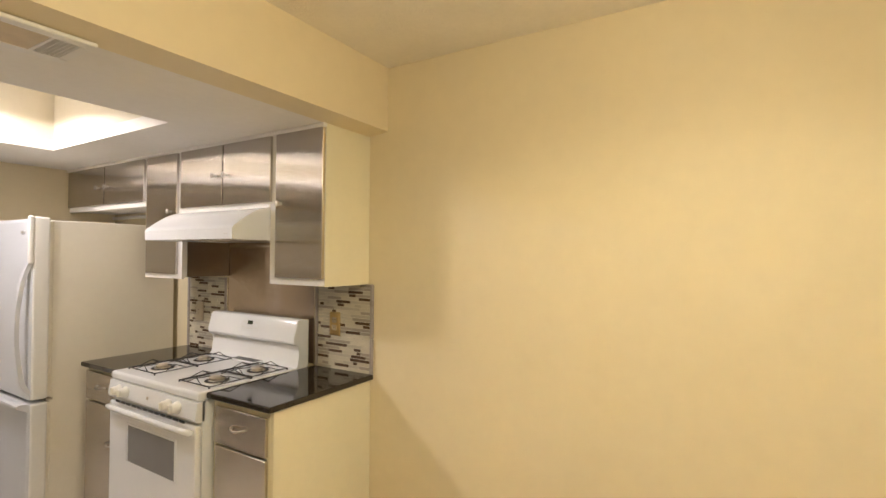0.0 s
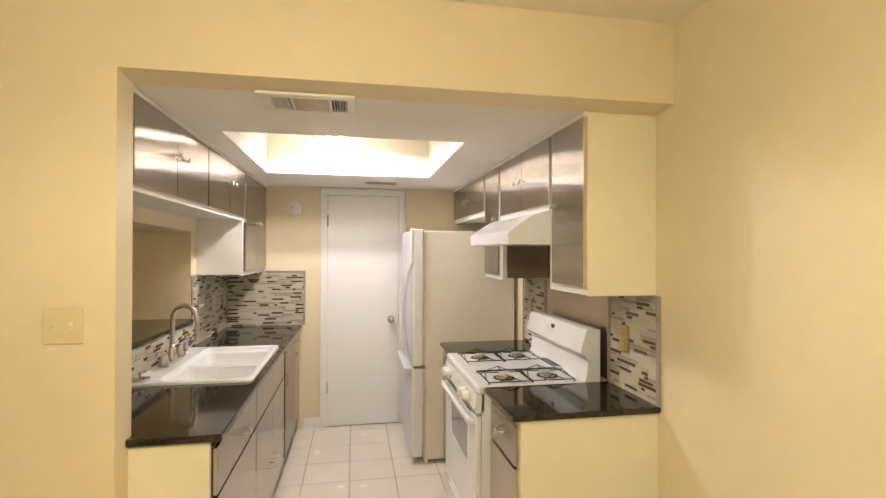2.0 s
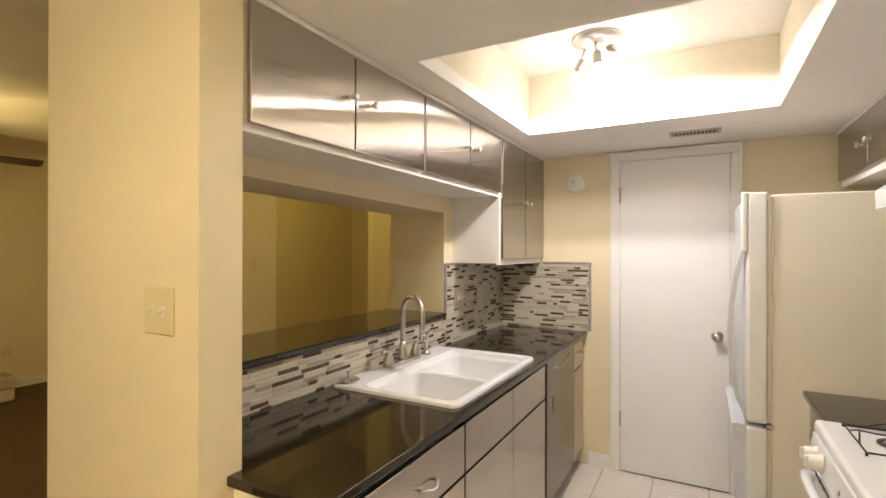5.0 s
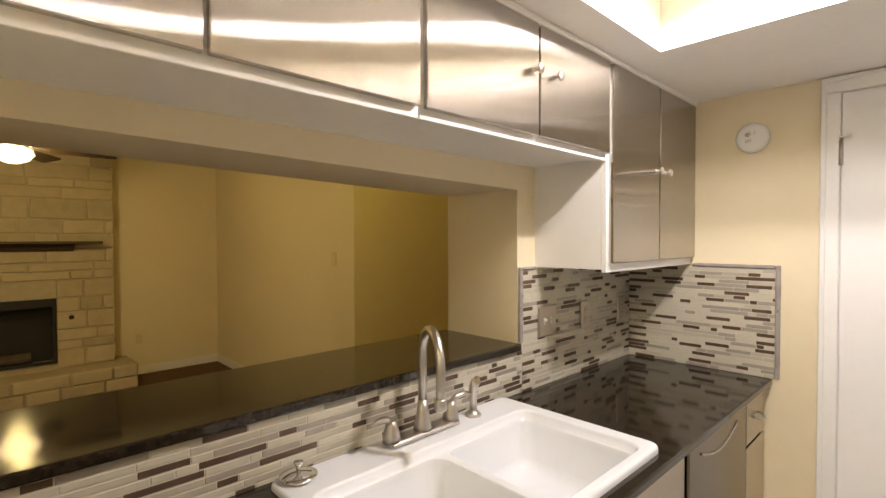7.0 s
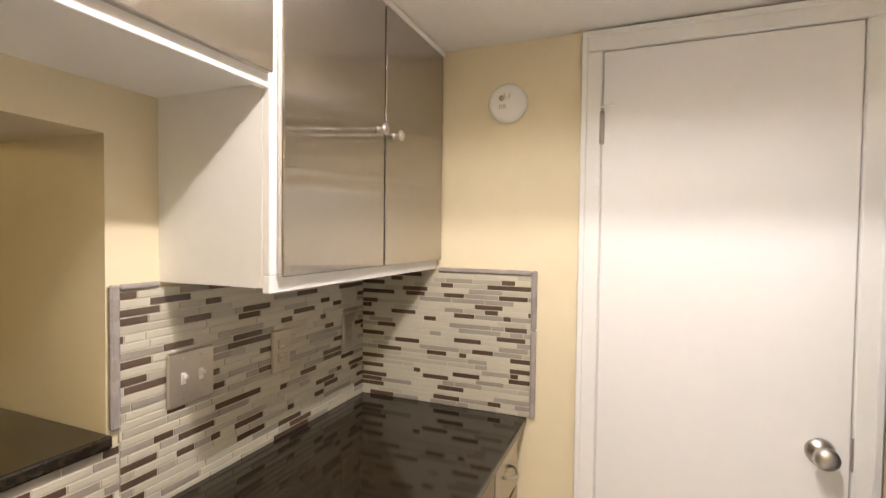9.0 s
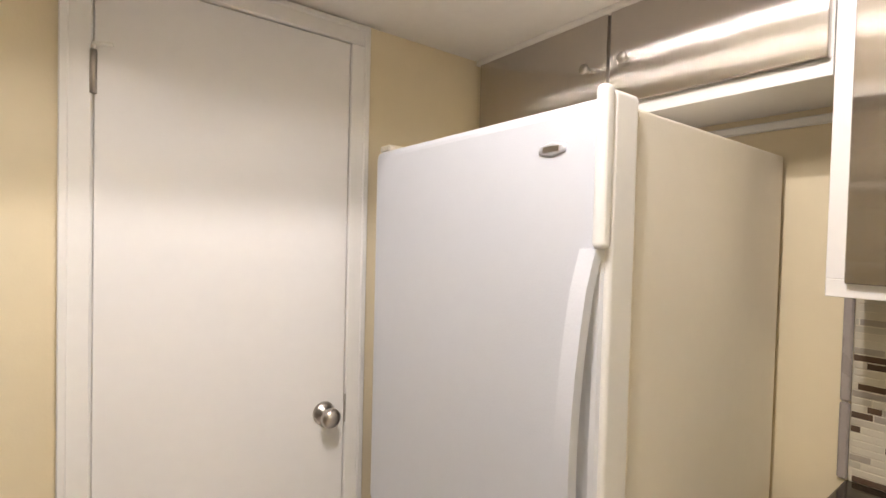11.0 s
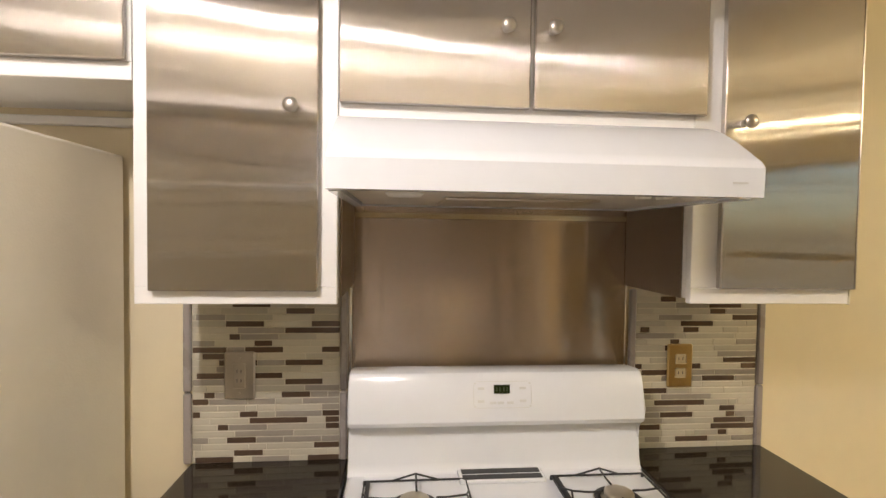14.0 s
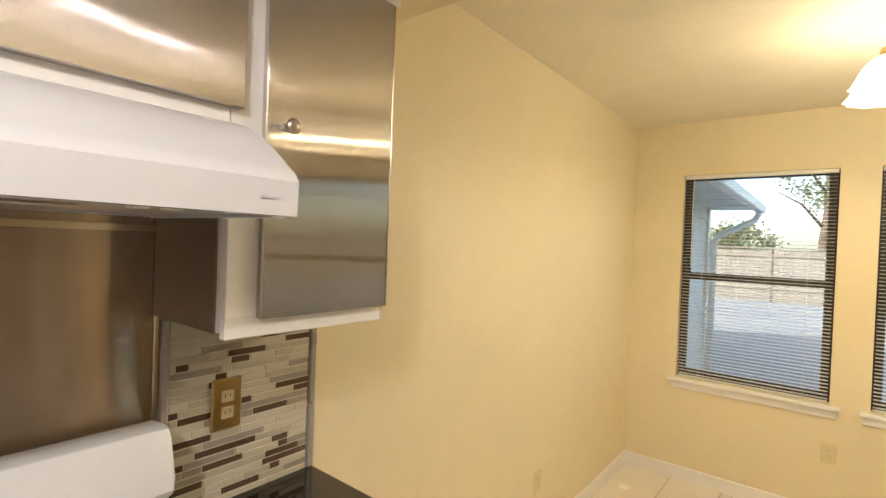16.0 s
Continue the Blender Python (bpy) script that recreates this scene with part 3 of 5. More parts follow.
for o in list(scene.objects):
    if o.get("label", "").endswith("above the fridge"):
        part("hanging_rail", box(XR - 0.022, XR - 0.001, 3.226, YB - 0.002, 1.776, 1.798, bevel=0.003), CABW, o, "white painted hanging rail under the cabinet")
upper("narrow brushed stainless cabinet beside the range hood", -1, XR, FR, 2.813, 3.206, 1.374,
      [(2.850, 3.172, 1.402, 2.098, (2.898, 1.762))])
upper("brushed stainless double-door cabinet above the range hood", -1, XR, FR, 2.062, 2.813, 1.752,
      [(2.045, 2.418, 1.777, 2.098, (2.383, 1.934)), (2.427, 2.810, 1.777, 2.098, (2.478, 1.934))])
rc = upper("brushed stainless cabinet with a cream side by the dining wall", -1, XR, FR, 1.689, 2.062, 1.376,
           [(1.694, 2.005, 1.410, 2.098, (1.965, 1.762))])
part("side_panel", box(FR - 0.002, XR, 1.6855, 1.6895, 1.374, ZC, bevel=0.0015), CREAM, rc, "cream painted side panel")
part("edge_strip", box(FR - 0.0185, FR - 0.0025, 1.6905, 1.6937, 1.411, 2.097, bevel=0.001), EDGE, rc, "polished steel door edge")
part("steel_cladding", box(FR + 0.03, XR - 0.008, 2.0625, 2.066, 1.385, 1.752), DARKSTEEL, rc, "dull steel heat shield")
for o in scene.objects:
    if o.name.startswith("wall_cabinet") and o.get("label", "").startswith("narrow"):
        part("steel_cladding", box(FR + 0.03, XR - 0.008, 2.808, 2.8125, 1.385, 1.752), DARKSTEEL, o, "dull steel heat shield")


def pull(parent, x, y, z, s, w=0.085):
    """An arched bar pull across y."""
    pts = [(x, y - w / 2, z), (x + s * 0.014, y - w / 2 + 0.006, z)]
    pts += [(x + s * (0.014 + 0.014 * math.sin(math.pi * k / 8)), y - w / 2 + 0.006 + (w - 0.012) * k / 8, z - 0.006 * math.sin(math.pi * k / 8)) for k in range(9)]
    pts += [(x, y + w / 2, z)]
    return part("pull", tube(bmesh.new(), pts, 0.0045, 8), NICKEL, parent, "arched nickel pull")


def base_cabinet(label, s, xw, xf, y0, y1, fronts, end=None):
    c = thing("base_cabinet", label, "cabinet", ((xw + xf) / 2, (y0 + y1) / 2, 0), "steel-fronted base cabinets")
    top = ct(y1) - 0.026
    a, b = sorted((xw, xf - s * 0.02))
    k0, k1 = sorted((xw, xf - s * 0.075))
    part("side_panel", box(a, b, y0, y0 + 0.018, 0.10, top), CABW, c)
    part("side_panel", box(a, b, y1 - 0.018, y1, 0.10, top), CABW, c)
    part("bottom_panel", box(a, b, y0 + 0.018, y1 - 0.018, 0.10, 0.118), CABW, c)
    # the shade under the cabinet is put into the kick's colour
    part("toe_kick", box(k0, k1, y0, y1, 0, 0.10), GAPSHADE, c, "dark recessed toe kick")
    fa, fb = sorted((xf - s * 0.02, xf))
    # west frames are coloured near-black as the shade between the fronts
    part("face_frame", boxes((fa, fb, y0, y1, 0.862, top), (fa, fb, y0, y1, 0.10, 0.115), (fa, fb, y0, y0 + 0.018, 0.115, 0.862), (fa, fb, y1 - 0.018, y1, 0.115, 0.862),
                             (fa, fb, y0 + 0.018, y1 - 0.018, 0.67, 0.70)), GAPSHADE if s > 0 else CREAM, c)
    for kind, f0, f1, z0, z1, at in fronts:
        t = 0.018
        p, q = sorted((xf + s * 0.001, xf + s * t))
        d = part(kind, box(p, q, f0, f1, z0, z1, bevel=0.0022), STEELBASE, c, "brushed stainless %s front" % kind)
        for u in at:
            pull(d, xf + s * t, u[0], u[1], s)
    if end:
        part("end_panel", box(*sorted((xw, xf + s * 0.0005)), *end, 0, top, bevel=0.002), CREAM, c, "cream painted end panel")
    return c


BL, BR = -0.473, 0.648   # face frames of the base cabinets
base_cabinet("stainless drawer cabinet with a cream end beside the opening", 1, XL, BL, 1.690, 2.386,
             [("drawer", 1.700, 2.379, 0.694, 0.862, [(2.125, 0.765)]), ("door", 1.700, 2.379, 0.115, 0.682, [])], (1.668, 1.690))
base_cabinet("stainless sink base cabinet with paired doors", 1, XL, BL, 2.386, 3.345,
             [("drawer", 2.391, 2.858, 0.694, 0.862, []), ("drawer", 2.864, 3.338, 0.694, 0.862, []),
              ("door", 2.391, 2.858, 0.115, 0.682, [(2.80, 0.32)]), ("door", 2.864, 3.338, 0.115, 0.682, [(2.93, 0.32)])])
base_cabinet("narrow stainless drawer cabinet by the back wall", 1, XL, BL, 3.975, YB,
             [("drawer", 3.982, 4.245, 0.694, 0.862, [(4.11, 0.785)]), ("door", 3.982, 4.245, 0.115, 0.682, [])])
base_cabinet("stainless drawer cabinet with a cream end beside the stove", -1, XR, BR, 1.690, 2.052,
             [("drawer", 1.697, 2.024, 0.712, 0.868, [(1.86, 0.80)]), ("door", 1.697, 2.024, 0.115, 0.700, [])], (1.668, 1.690))
base_cabinet("stainless drawer cabinet between stove and fridge", -1, XR, BR, 2.822, 3.215,
             [("drawer", 2.835, 3.205, 0.712, 0.868, [(3.02, 0.80)]), ("door", 2.835, 3.205, 0.115, 0.700, [(2.90, 0.52)])])


def slab(name, label, x0, x1, y0, y1, z0, z1, holes=()):
    xs = sorted({x0, x1, *[h[0] for h in holes], *[h[1] for h in holes]})
    ys = sorted({y0, y1, *[h[2] for h in holes], *[h[3] for h in holes]})
    bm = bmesh.new()
    vt = {(x, y, z): bm.verts.new((x, y, z)) for x in xs for y in ys for z in (z0, z1)}
    cells = {(i, j) for i in range(len(xs) - 1) for j in range(len(ys) - 1)
             if not any(h[0] - 1e-6 < xs[i] < h[1] - 1e-6 and h[2] - 1e-6 < ys[j] < h[3] - 1e-6 for h in holes)}
    for i, j in cells:
        q = [(xs[i], ys[j]), (xs[i + 1], ys[j]), (xs[i + 1], ys[j + 1]), (xs[i], ys[j + 1])]
        bm.faces.new([vt[(*p, z1)] for p in q])
        bm.faces.new([vt[(*p, z0)] for p in q[::-1]])
        for (di, dj), (p, r) in zip(((0, -1), (1, 0), (0, 1), (-1, 0)), ((0, 1), (1, 2), (2, 3), (3, 0))):
            if (i + di, j + dj) not in cells:
                bm.faces.new([vt[(*q[p], z0)], vt[(*q[r], z0)], vt[(*q[r], z1)], vt[(*q[p], z1)]])
    for v in [v for v in bm.verts if not v.link_faces]:
        bm.verts.remove(v)
    bm.normal_update()
    es = [e for e in bm.edges if len(e.link_faces) == 2 and e.calc_face_angle(0) > 1.0]
    bmesh.ops.bevel(bm, geom=es, offset=0.005, segments=2, profile=0.5, affect="EDGES")
    if z1 < 0.5:
        for v in bm.verts:
            v.co.z += ct(v.co.y)
    return solid(name, bm, GRANITE, label, "countertop")


slab("countertop", "polished black granite countertop round the white sink", XL + 0.001, -0.430, 1.648, YB - 0.001, -0.025, 0.0, [(-1.0, -0.50, 2.38, 3.18)])
slab("countertop", "polished black granite countertop beside the stove", 0.610, XR - 0.001, 1.648, 2.057, -0.025, 0.0)
slab("countertop", "polished black granite countertop between stove and fridge", 0.610, XR - 0.001, 2.818, 3.225, -0.025, 0.0)
slab("bar_ledge", "polished black granite ledge in the pass-through", XO - 0.02, XL + 0.022, PASS[0] + 0.002, PASS[1] - 0.001, 1.0765, 1.103)

# dishwasher
dish = thing("dishwasher", "dark mirror-bright dishwasher built in under the counter", "dishwasher", (-0.76, 3.66, 0))
part("body", box(XL + 0.02, BL - 0.005, 3.352, 3.968, 0.08, 0.881), BLACK, dish)
part("kick_plate", box(BL - 0.06, BL - 0.05, 3.352, 3.968, 0, 0.08), BLACK, dish)
dd = part("door", box(BL - 0.004, BL + 0.022, 3.362, 3.958, 0.11, 0.876, bevel=0.005, seg=2), DISHFRONT, dish, "dark mirror-bright dishwasher door")
scoop = [(BL + 0.0225, 3.46 + 0.38 * k / 14, 0.832 - 0.040 * math.sin(math.pi * k / 14)) for k in range(15)]
part("finger_grip", tube(bmesh.new(), scoop, 0.0045, 8), STEELBASE, dd, "shallow curved finger grip")
part("emblem", box(BL + 0.0215, BL + 0.0235, 3.468, 3.478, 0.585, 0.672, bevel=0.0008), BLACK, dd, "thin dark upright mark")
part("side_trim", boxes((BL - 0.004, BL + 0.012, 3.346, 3.354, 0.10, 0.878), (BL - 0.004, BL + 0.012, 3.966, 3.974, 0.10, 0.878)), BLACK, dish)

# sink: a white double bowl set in the counter
sink = thing("kitchen_sink", "glossy white double-bowl drop-in kitchen sink", "sink", (-0.75, 2.78, ct(2.78)))
SX0, SX1, SY0, SY1, SZ = -1.030, -0.470, 2.348, 3.212, 0.935
bowls = [(-0.8955, -0.5065, 2.3855, 2.769), (-0.8955, -0.5065, 2.791, 3.1585)]


def ring(x0, x1, y0, y1, r, z, n=5):
    out = []
    for cx, cy, a0 in ((x1 - r, y1 - r, 0), (x0 + r, y1 - r, 90), (x0 + r, y0 + r, 180), (x1 - r, y0 + r, 270)):
        out += [(cx + r * math.cos(radians(a0 + 90 * k / n)), cy + r * math.sin(radians(a0 + 90 * k / n)), z) for k in range(n + 1)]
    return out


def loft(bm, rings, cap=False):
    vs = [[bm.verts.new(p) for p in r] for r in rings]
    for p, q in zip(vs, vs[1:]):
        for k in range(len(p)):
            bm.faces.new((p[k], p[(k + 1) % len(p)], q[(k + 1) % len(p)], q[k])).smooth = True
    if cap:
        bm.faces.new(vs[-1])
    return vs[0]


bm = bmesh.new()
o0, o1, o2 = ((SX0 + d, SX1 - d, SY0 + d, SY1 - d) for d in (0.0, 0.003, 0.009))
outer = loft(bm, [ring(*o2, 0.025, SZ), ring(*o1, 0.028, SZ - 0.003), ring(*o0, 0.03, SZ - 0.009), ring(*o0, 0.03, 0.912)])
MOUTH, LOW = (-0.905, -0.497, 2.376, 3.168), 0.030
mrows = [(0.0, 0.0), (0.003, 0.002), (0.006, 0.008), (0.009, LOW)]
rings = [[bm.verts.new(p) for p in ring(MOUTH[0] + e, MOUTH[1] - e, MOUTH[2] + e, MOUTH[3] - e, 0.045, SZ - dz)] for e, dz in mrows]
for p, q in zip(rings, rings[1:]):
    for k in range(len(p)):
        bm.faces.new((p[k], p[(k + 1) % len(p)], q[(k + 1) % len(p)], q[k])).smooth = True


def closed_edges(loops):
    return [bm.edges.get((l[q], l[(q + 1) % len(l)])) for l in loops for q in range(len(l))]


bmesh.ops.triangle_fill(bm, edges=closed_edges([outer, rings[0]]), use_beauty=True, use_dissolve=False)
loops = [rings[-1]]
for x0, x1, y0, y1 in bowls:
    rows = [(0.0, 0.0, 0.0445), (0.0015, 0.004, 0.0445), (0.003, 0.014, 0.045), (0.014, 0.115, 0.050), (0.024, 0.138, 0.055), (0.050, 0.152, 0.055), (0.085, 0.156, 0.045)]
    loops.append(loft(bm, [ring(x0 + e, x1 - e, y0 + e, y1 - e, r, SZ - LOW - dz) for e, dz, r in rows], True))
bmesh.ops.triangle_fill(bm, edges=closed_edges(loops), use_beauty=True, use_dissolve=False)
part("basin", bm, WHITE, sink)
for y in (2.56, 2.96):
    part("drain", lathe(bmesh.new(), [(0, 0.7465), (0.03, 0.7465), (0.042, 0.749), (0.044, 0.746)], pose(-0.71, y, 0), 24), CHROME, sink, "chrome drain ring")

tap = thing("kitchen_faucet", "brushed nickel gooseneck faucet with two lever handles", "faucet", (-0.975, 2.785, SZ))
bp = bmesh.new()
bx(bp, -1.003, -0.947, 2.655, 2.915, SZ, SZ + 0.016, bevel=0.012, seg=3)
part("base_plate", bp, NICKEL, tap)
part("column", lathe(bmesh.new(), [(0.027, SZ + 0.014), (0.025, SZ + 0.03), (0.017, SZ + 0.07), (0.0135, SZ + 0.10)], pose(-0.975, 2.785, 0), 24), NICKEL, tap)
SD = (0.905, -0.425)
pts = [(-0.975, 2.785, SZ + 0.09), (-0.975, 2.785, 1.10), (-0.975, 2.785, 1.16)]
for k in range(1, 17):
    f = 0.082 * (1 - math.cos(math.pi * k / 16))
    pts.append((-0.975 + SD[0] * f, 2.785 + SD[1] * f, 1.165 + 0.085 * math.sin(math.pi * k / 16)))
tip = (-0.975 + SD[0] * 0.164, 2.785 + SD[1] * 0.164)
pts += [(*tip, 1.12), (*tip, 1.085)]
part("spout", tube(bmesh.new(), pts, 0.0125, 16), NICKEL, tap)
part("aerator", lathe(bmesh.new(), [(0.0125, 1.09), (0.016, 1.085), (0.016, 1.062), (0.013, 1.058), (0, 1.058)], pose(*tip, 0), 18), NICKEL, tap)
for y, s in ((2.672, -1), (2.898, 1)):
    hd = part("handle", lathe(bmesh.new(), [(0.025, SZ + 0.014), (0.024, SZ + 0.03), (0.017, SZ + 0.055), (0.015, SZ + 0.066), (0, SZ + 0.072)], pose(-0.975, y, 0), 20), NICKEL, tap)
    part("lever", tube(bmesh.new(), [(-0.975, y, SZ + 0.06), (-0.972, y + s * 0.02, SZ + 0.078), (-0.966, y + s * 0.045, SZ + 0.083), (-0.96, y + s * 0.072, SZ + 0.078)], [0.011, 0.009, 0.008, 0.006], 10), NICKEL, hd)
soap = thing("side_sprayer", "brushed nickel pull-out sprayer beside the faucet", "sprayer", (-0.972, 2.995, SZ))
part("collar", lathe(bmesh.new(), [(0, SZ), (0.026, SZ), (0.026, SZ + 0.006), (0.018, SZ + 0.014), (0.012, SZ + 0.02)], pose(-0.972, 2.995, 0), 20), NICKEL, soap)
part("wand", tube(bmesh.new(), [(-0.972, 2.995, SZ + 0.018), (-0.972, 2.995, SZ + 0.07), (-0.968, 2.995, SZ + 0.095), (-0.958, 2.995, SZ + 0.115)], [0.011, 0.013, 0.014, 0.015], 14), NICKEL, soap)
part("button", lathe(bmesh.new(), [(0, 0), (0.008, 0), (0.008, 0.004), (0, 0.005)], pose(-0.955, 2.995, SZ + 0.122, 0, 30, 0), 12), BRASS, soap, "pale round spray button")
plug = thing("sink_strainer", "chrome basket strainer lying on the sink deck", "sink strainer", (-0.985, 2.405, SZ))
part("rim", lathe(bmesh.new(), [(0, SZ), (0.034, SZ + 0.001), (0.044, SZ + 0.007), (0.044, SZ + 0.010), (0.03, SZ + 0.012), (0.012, SZ + 0.016), (0, SZ + 0.016)], pose(-0.985, 2.405, 0), 28), CHROME, plug)
part("post", lathe(bmesh.new(), [(0.005, SZ + 0.014), (0.005, SZ + 0.03), (0.011, SZ + 0.036), (0.011, SZ + 0.041), (0, SZ + 0.043)], pose(-0.985, 2.405, 0), 16), CHROME, plug)

# ---- range hood ----
hood = thing("range_hood", "white enamelled range hood under the steel cabinet", "range hood", (1.08, 2.434, 1.752))
hp = [(0.728, 1.590), (0.726, 1.640), (0.735, 1.652)] + [(0.748 + 0.187 * k / 8, 1.661 + 0.088 * math.sin(math.pi / 2 * k / 8)) for k in range(9)] + [(0.936, 1.7505), (XR - 0.002, 1.7505), (XR - 0.002, 1.590), (XR - 0.03, 1.590), (XR - 0.03, 1.62), (0.760, 1.62), (0.760, 1.590)]
bm = prism(bmesh.new(), hp, 2.064, 2.806)
bx(bm, 0.760, XR - 0.03, 2.064, 2.084, 1.588, 1.62)
bx(bm, 0.760, XR - 0.03, 2.786, 2.806, 1.588, 1.62)
part("shell", soft(bm), WHITE, hood)
part("lining", box(0.765, XR - 0.035, 2.09, 2.78, 1.5935, 1.600), HOODIN, hood, "grey underside panel")
part("filter", box(0.90, 1.12, 2.28, 2.60, 1.5885, 1.594, bevel=0.002), SATIN, hood, "metal mesh grease filter")
part("lamp_lens", lathe(bmesh.new(), [(0, 1.586), (0.03, 1.587), (0.036, 1.594)], pose(0.83, 2.68, 0), 20), PLASTIC, hood)
for y in (2.24, 2.20):
    part("switch", box(0.775, 0.80, y, y + 0.02, 1.588, 1.594, bevel=0.002), PLASTIC, hood)
part("badge", box(0.7255, 0.7275, 2.095, 2.122, 1.6125, 1.6155), HOODMARK, hood, "small grey maker's mark")
solid("hood_filler", box(0.93, 0.953, 2.066, 2.804, 1.751, 1.762), CABW, "white strip between hood and cabinet", "trim")

solid("steel_splash", box(XR - 0.006, XR - 0.0005, 2.064, 2.812, 0.93, 1.60, bevel=0.001), SPLASH, "brushed steel sheet on the wall behind the stove", "backsplash")
setting("trim", boxes((XR - 0.009, XR - 0.0005, 2.052, 2.063, ct(2.05) + 0.001, 1.59), (XR - 0.009, XR - 0.0005, 2.813, 2.822, ct(2.82) + 0.001, 1.375), bevel=0.002), EDGE, "polished edge strip of the steel sheet")
setting("trim", box(XR - 0.011, XR - 0.007, 2.066, 2.806, 1.560, 1.574), EDGE, "polished strip at the top of the steel sheet")

# ---- stove ----
RY0, RY1 = 2.064, 2.810
st = thing("gas_stove", "white freestanding gas stove with four burners", "stove", (0.9, 2.437, 0))
part("body", boxes((0.600, 1.20, RY0, RY1, 0.035, 0.886), (0.64, 1.18, RY0 + 0.02, RY1 - 0.02, 0, 0.035)), WHITE, st)
bm = box(0.578, 1.20, RY0 - 0.001, RY1 + 0.001, 0.886, 0.926, bevel=0.012, seg=3)
part("cooktop", bm, WHITE, st, "white enamel cooktop")
bm = prism(bmesh.new(), [(0.572, 0.800), (0.566, 0.812), (0.576, 0.884), (0.61, 0.8855), (0.61, 0.800)], RY0, RY1)
pan = part("control_panel", bm, WHITE, st, "white control panel")
for y in (2.705, 2.640, 2.272, 2.200):
    m = pose(0.570, y, 0.845, 0, -86, 0)
    kn = part("burner_knob", lathe(bmesh.new(), [(0, 0), (0.027, 0), (0.027, 0.006), (0.022, 0.013), (0.020, 0.032), (0.015, 0.036), (0, 0.036)], m, 20), PLASTIC, st, "round white knob")
    part("grip", box(0.526, 0.556, y - 0.006, y + 0.005, 0.829, 0.864, bevel=0.003), PLASTIC, kn)
part("badge", lathe(bmesh.new(), [(0, 0), (0.008, 0), (0.008, 0.002), (0, 0.002)], pose(0.5705, 2.45, 0.845, 0, -84, 0), 16), SATIN, st, "small grey maker's mark")
od = part("oven_door", boxes((0.572, 0.599, RY0 + 0.004, RY1 - 0.004, 0.235, 0.782), bevel=0.008, seg=2), WHITE, st, "white oven door")
part("window", box(0.5705, 0.573, 2.215, 2.620, 0.515, 0.692, bevel=0.001), OVENGLASS, od, "dark grey oven window")
part("window_trim", boxes((0.5690, 0.5722, 2.210, 2.640, 0.690, 0.700), (0.5690, 0.5722, 2.210, 2.640, 0.505, 0.515), (0.5690, 0.5722, 2.210, 2.222, 0.515, 0.690), (0.5690, 0.5722, 2.628, 2.640, 0.515, 0.690)), WHITE, od)
hy = [(0.572, RY1 - 0.035, 0.750), (0.556, RY1 - 0.03, 0.757), (0.546, RY1 - 0.05, 0.762), (0.543, RY1 - 0.1, 0.763), (0.543, RY0 + 0.1, 0.763), (0.546, RY0 + 0.05, 0.762), (0.556, RY0 + 0.03, 0.757), (0.572, RY0 + 0.035, 0.750)]
part("handle", tube(bmesh.new(), hy, 0.014, 12), WHITE, od, "thick white bar handle")
bm = bmesh.new()
for k in range(12):
    bx(bm, 0.5635, 0.5665, 2.14 + k * 0.05, 2.178 + k * 0.05, 0.7865, 0.7965)
part("vent_slots", bm, BLACK, st, "row of dark vent slots")
part("storage_drawer", boxes((0.574, 0.598, RY0 + 0.004, RY1 - 0.004, 0.045, 0.222), bevel=0.008, seg=2), WHITE, st, "white storage drawer")
part("drawer_lip", box(0.562, 0.576, RY0 + 0.15, RY1 - 0.15, 0.196, 0.212, bevel=0.004), WHITE, st)
gp = [(1.20, 0.924), (1.112, 0.924), (1.120, 0.932), (1.126, 0.950), (1.132, 1.0), (1.138, 1.038), (1.102, 1.050), (1.096, 1.062), (1.100, 1.085), (1.116, 1.160), (1.128, 1.174), (1.145, 1.178), (1.20, 1.172)]
bm = prism(bmesh.new(), gp, RY0 + 0.001, RY1 - 0.001)
es = [e for e in bm.edges if abs(e.verts[0].co.y - e.verts[1].co.y) < 1e-6 and max(v.co.z for v in e.verts) > 1.0]
bmesh.ops.bevel(bm, geom=es, offset=0.008, segments=2, profile=0.5, affect="EDGES")
part("backguard", soft(bm), WHITE, st, "white backguard with a control strip")


def guard_x(z):
    return 1.100 + (z - 1.085) / 0.075 * 0.016 - 0.0012


def on_guard(name, y0, y1, z0, z1, th, material, label=""):
    bm = bmesh.new()
    v = [bm.verts.new((guard_x(z) - d, y, z)) for d in (0, th) for z in (z0, z1) for y in (y0, y1)]
    for q in ((0, 1, 3, 2), (4, 6, 7, 5), (0, 4, 5, 1), (2, 3, 7, 6), (0, 2, 6, 4), (1, 5, 7, 3)):
        bm.faces.new([v[i] for i in q])
    return part(name, bm, material, st, label)


GREYL = mat("grey_print", (0.68, 0.68, 0.66), 0.5, 0, 0.03, 10)
on_guard("display", 2.413, 2.453, 1.128, 1.148, 0.002, LCD, "dark green clock display")
for k, y in enumerate((2.446, 2.438, 2.428, 2.420)):
    on_guard("digit", y - 0.002, y + 0.001, 1.133, 1.143, 0.0026, DIGITS)
for a, b, c, d in ((2.366, 2.496, 1.1555, 1.1566), (2.366, 2.496, 1.094, 1.0951), (2.358, 2.3591, 1.102, 1.148), (2.5029, 2.504, 1.102, 1.148), (2.360, 2.3645, 1.150, 1.1535), (2.4975, 2.502, 1.150, 1.1535), (2.360, 2.3645, 1.096, 1.0995), (2.4975, 2.502, 1.096, 1.0995)):
    on_guard("outline", a, b, c, d, 0.0012, GREYL)
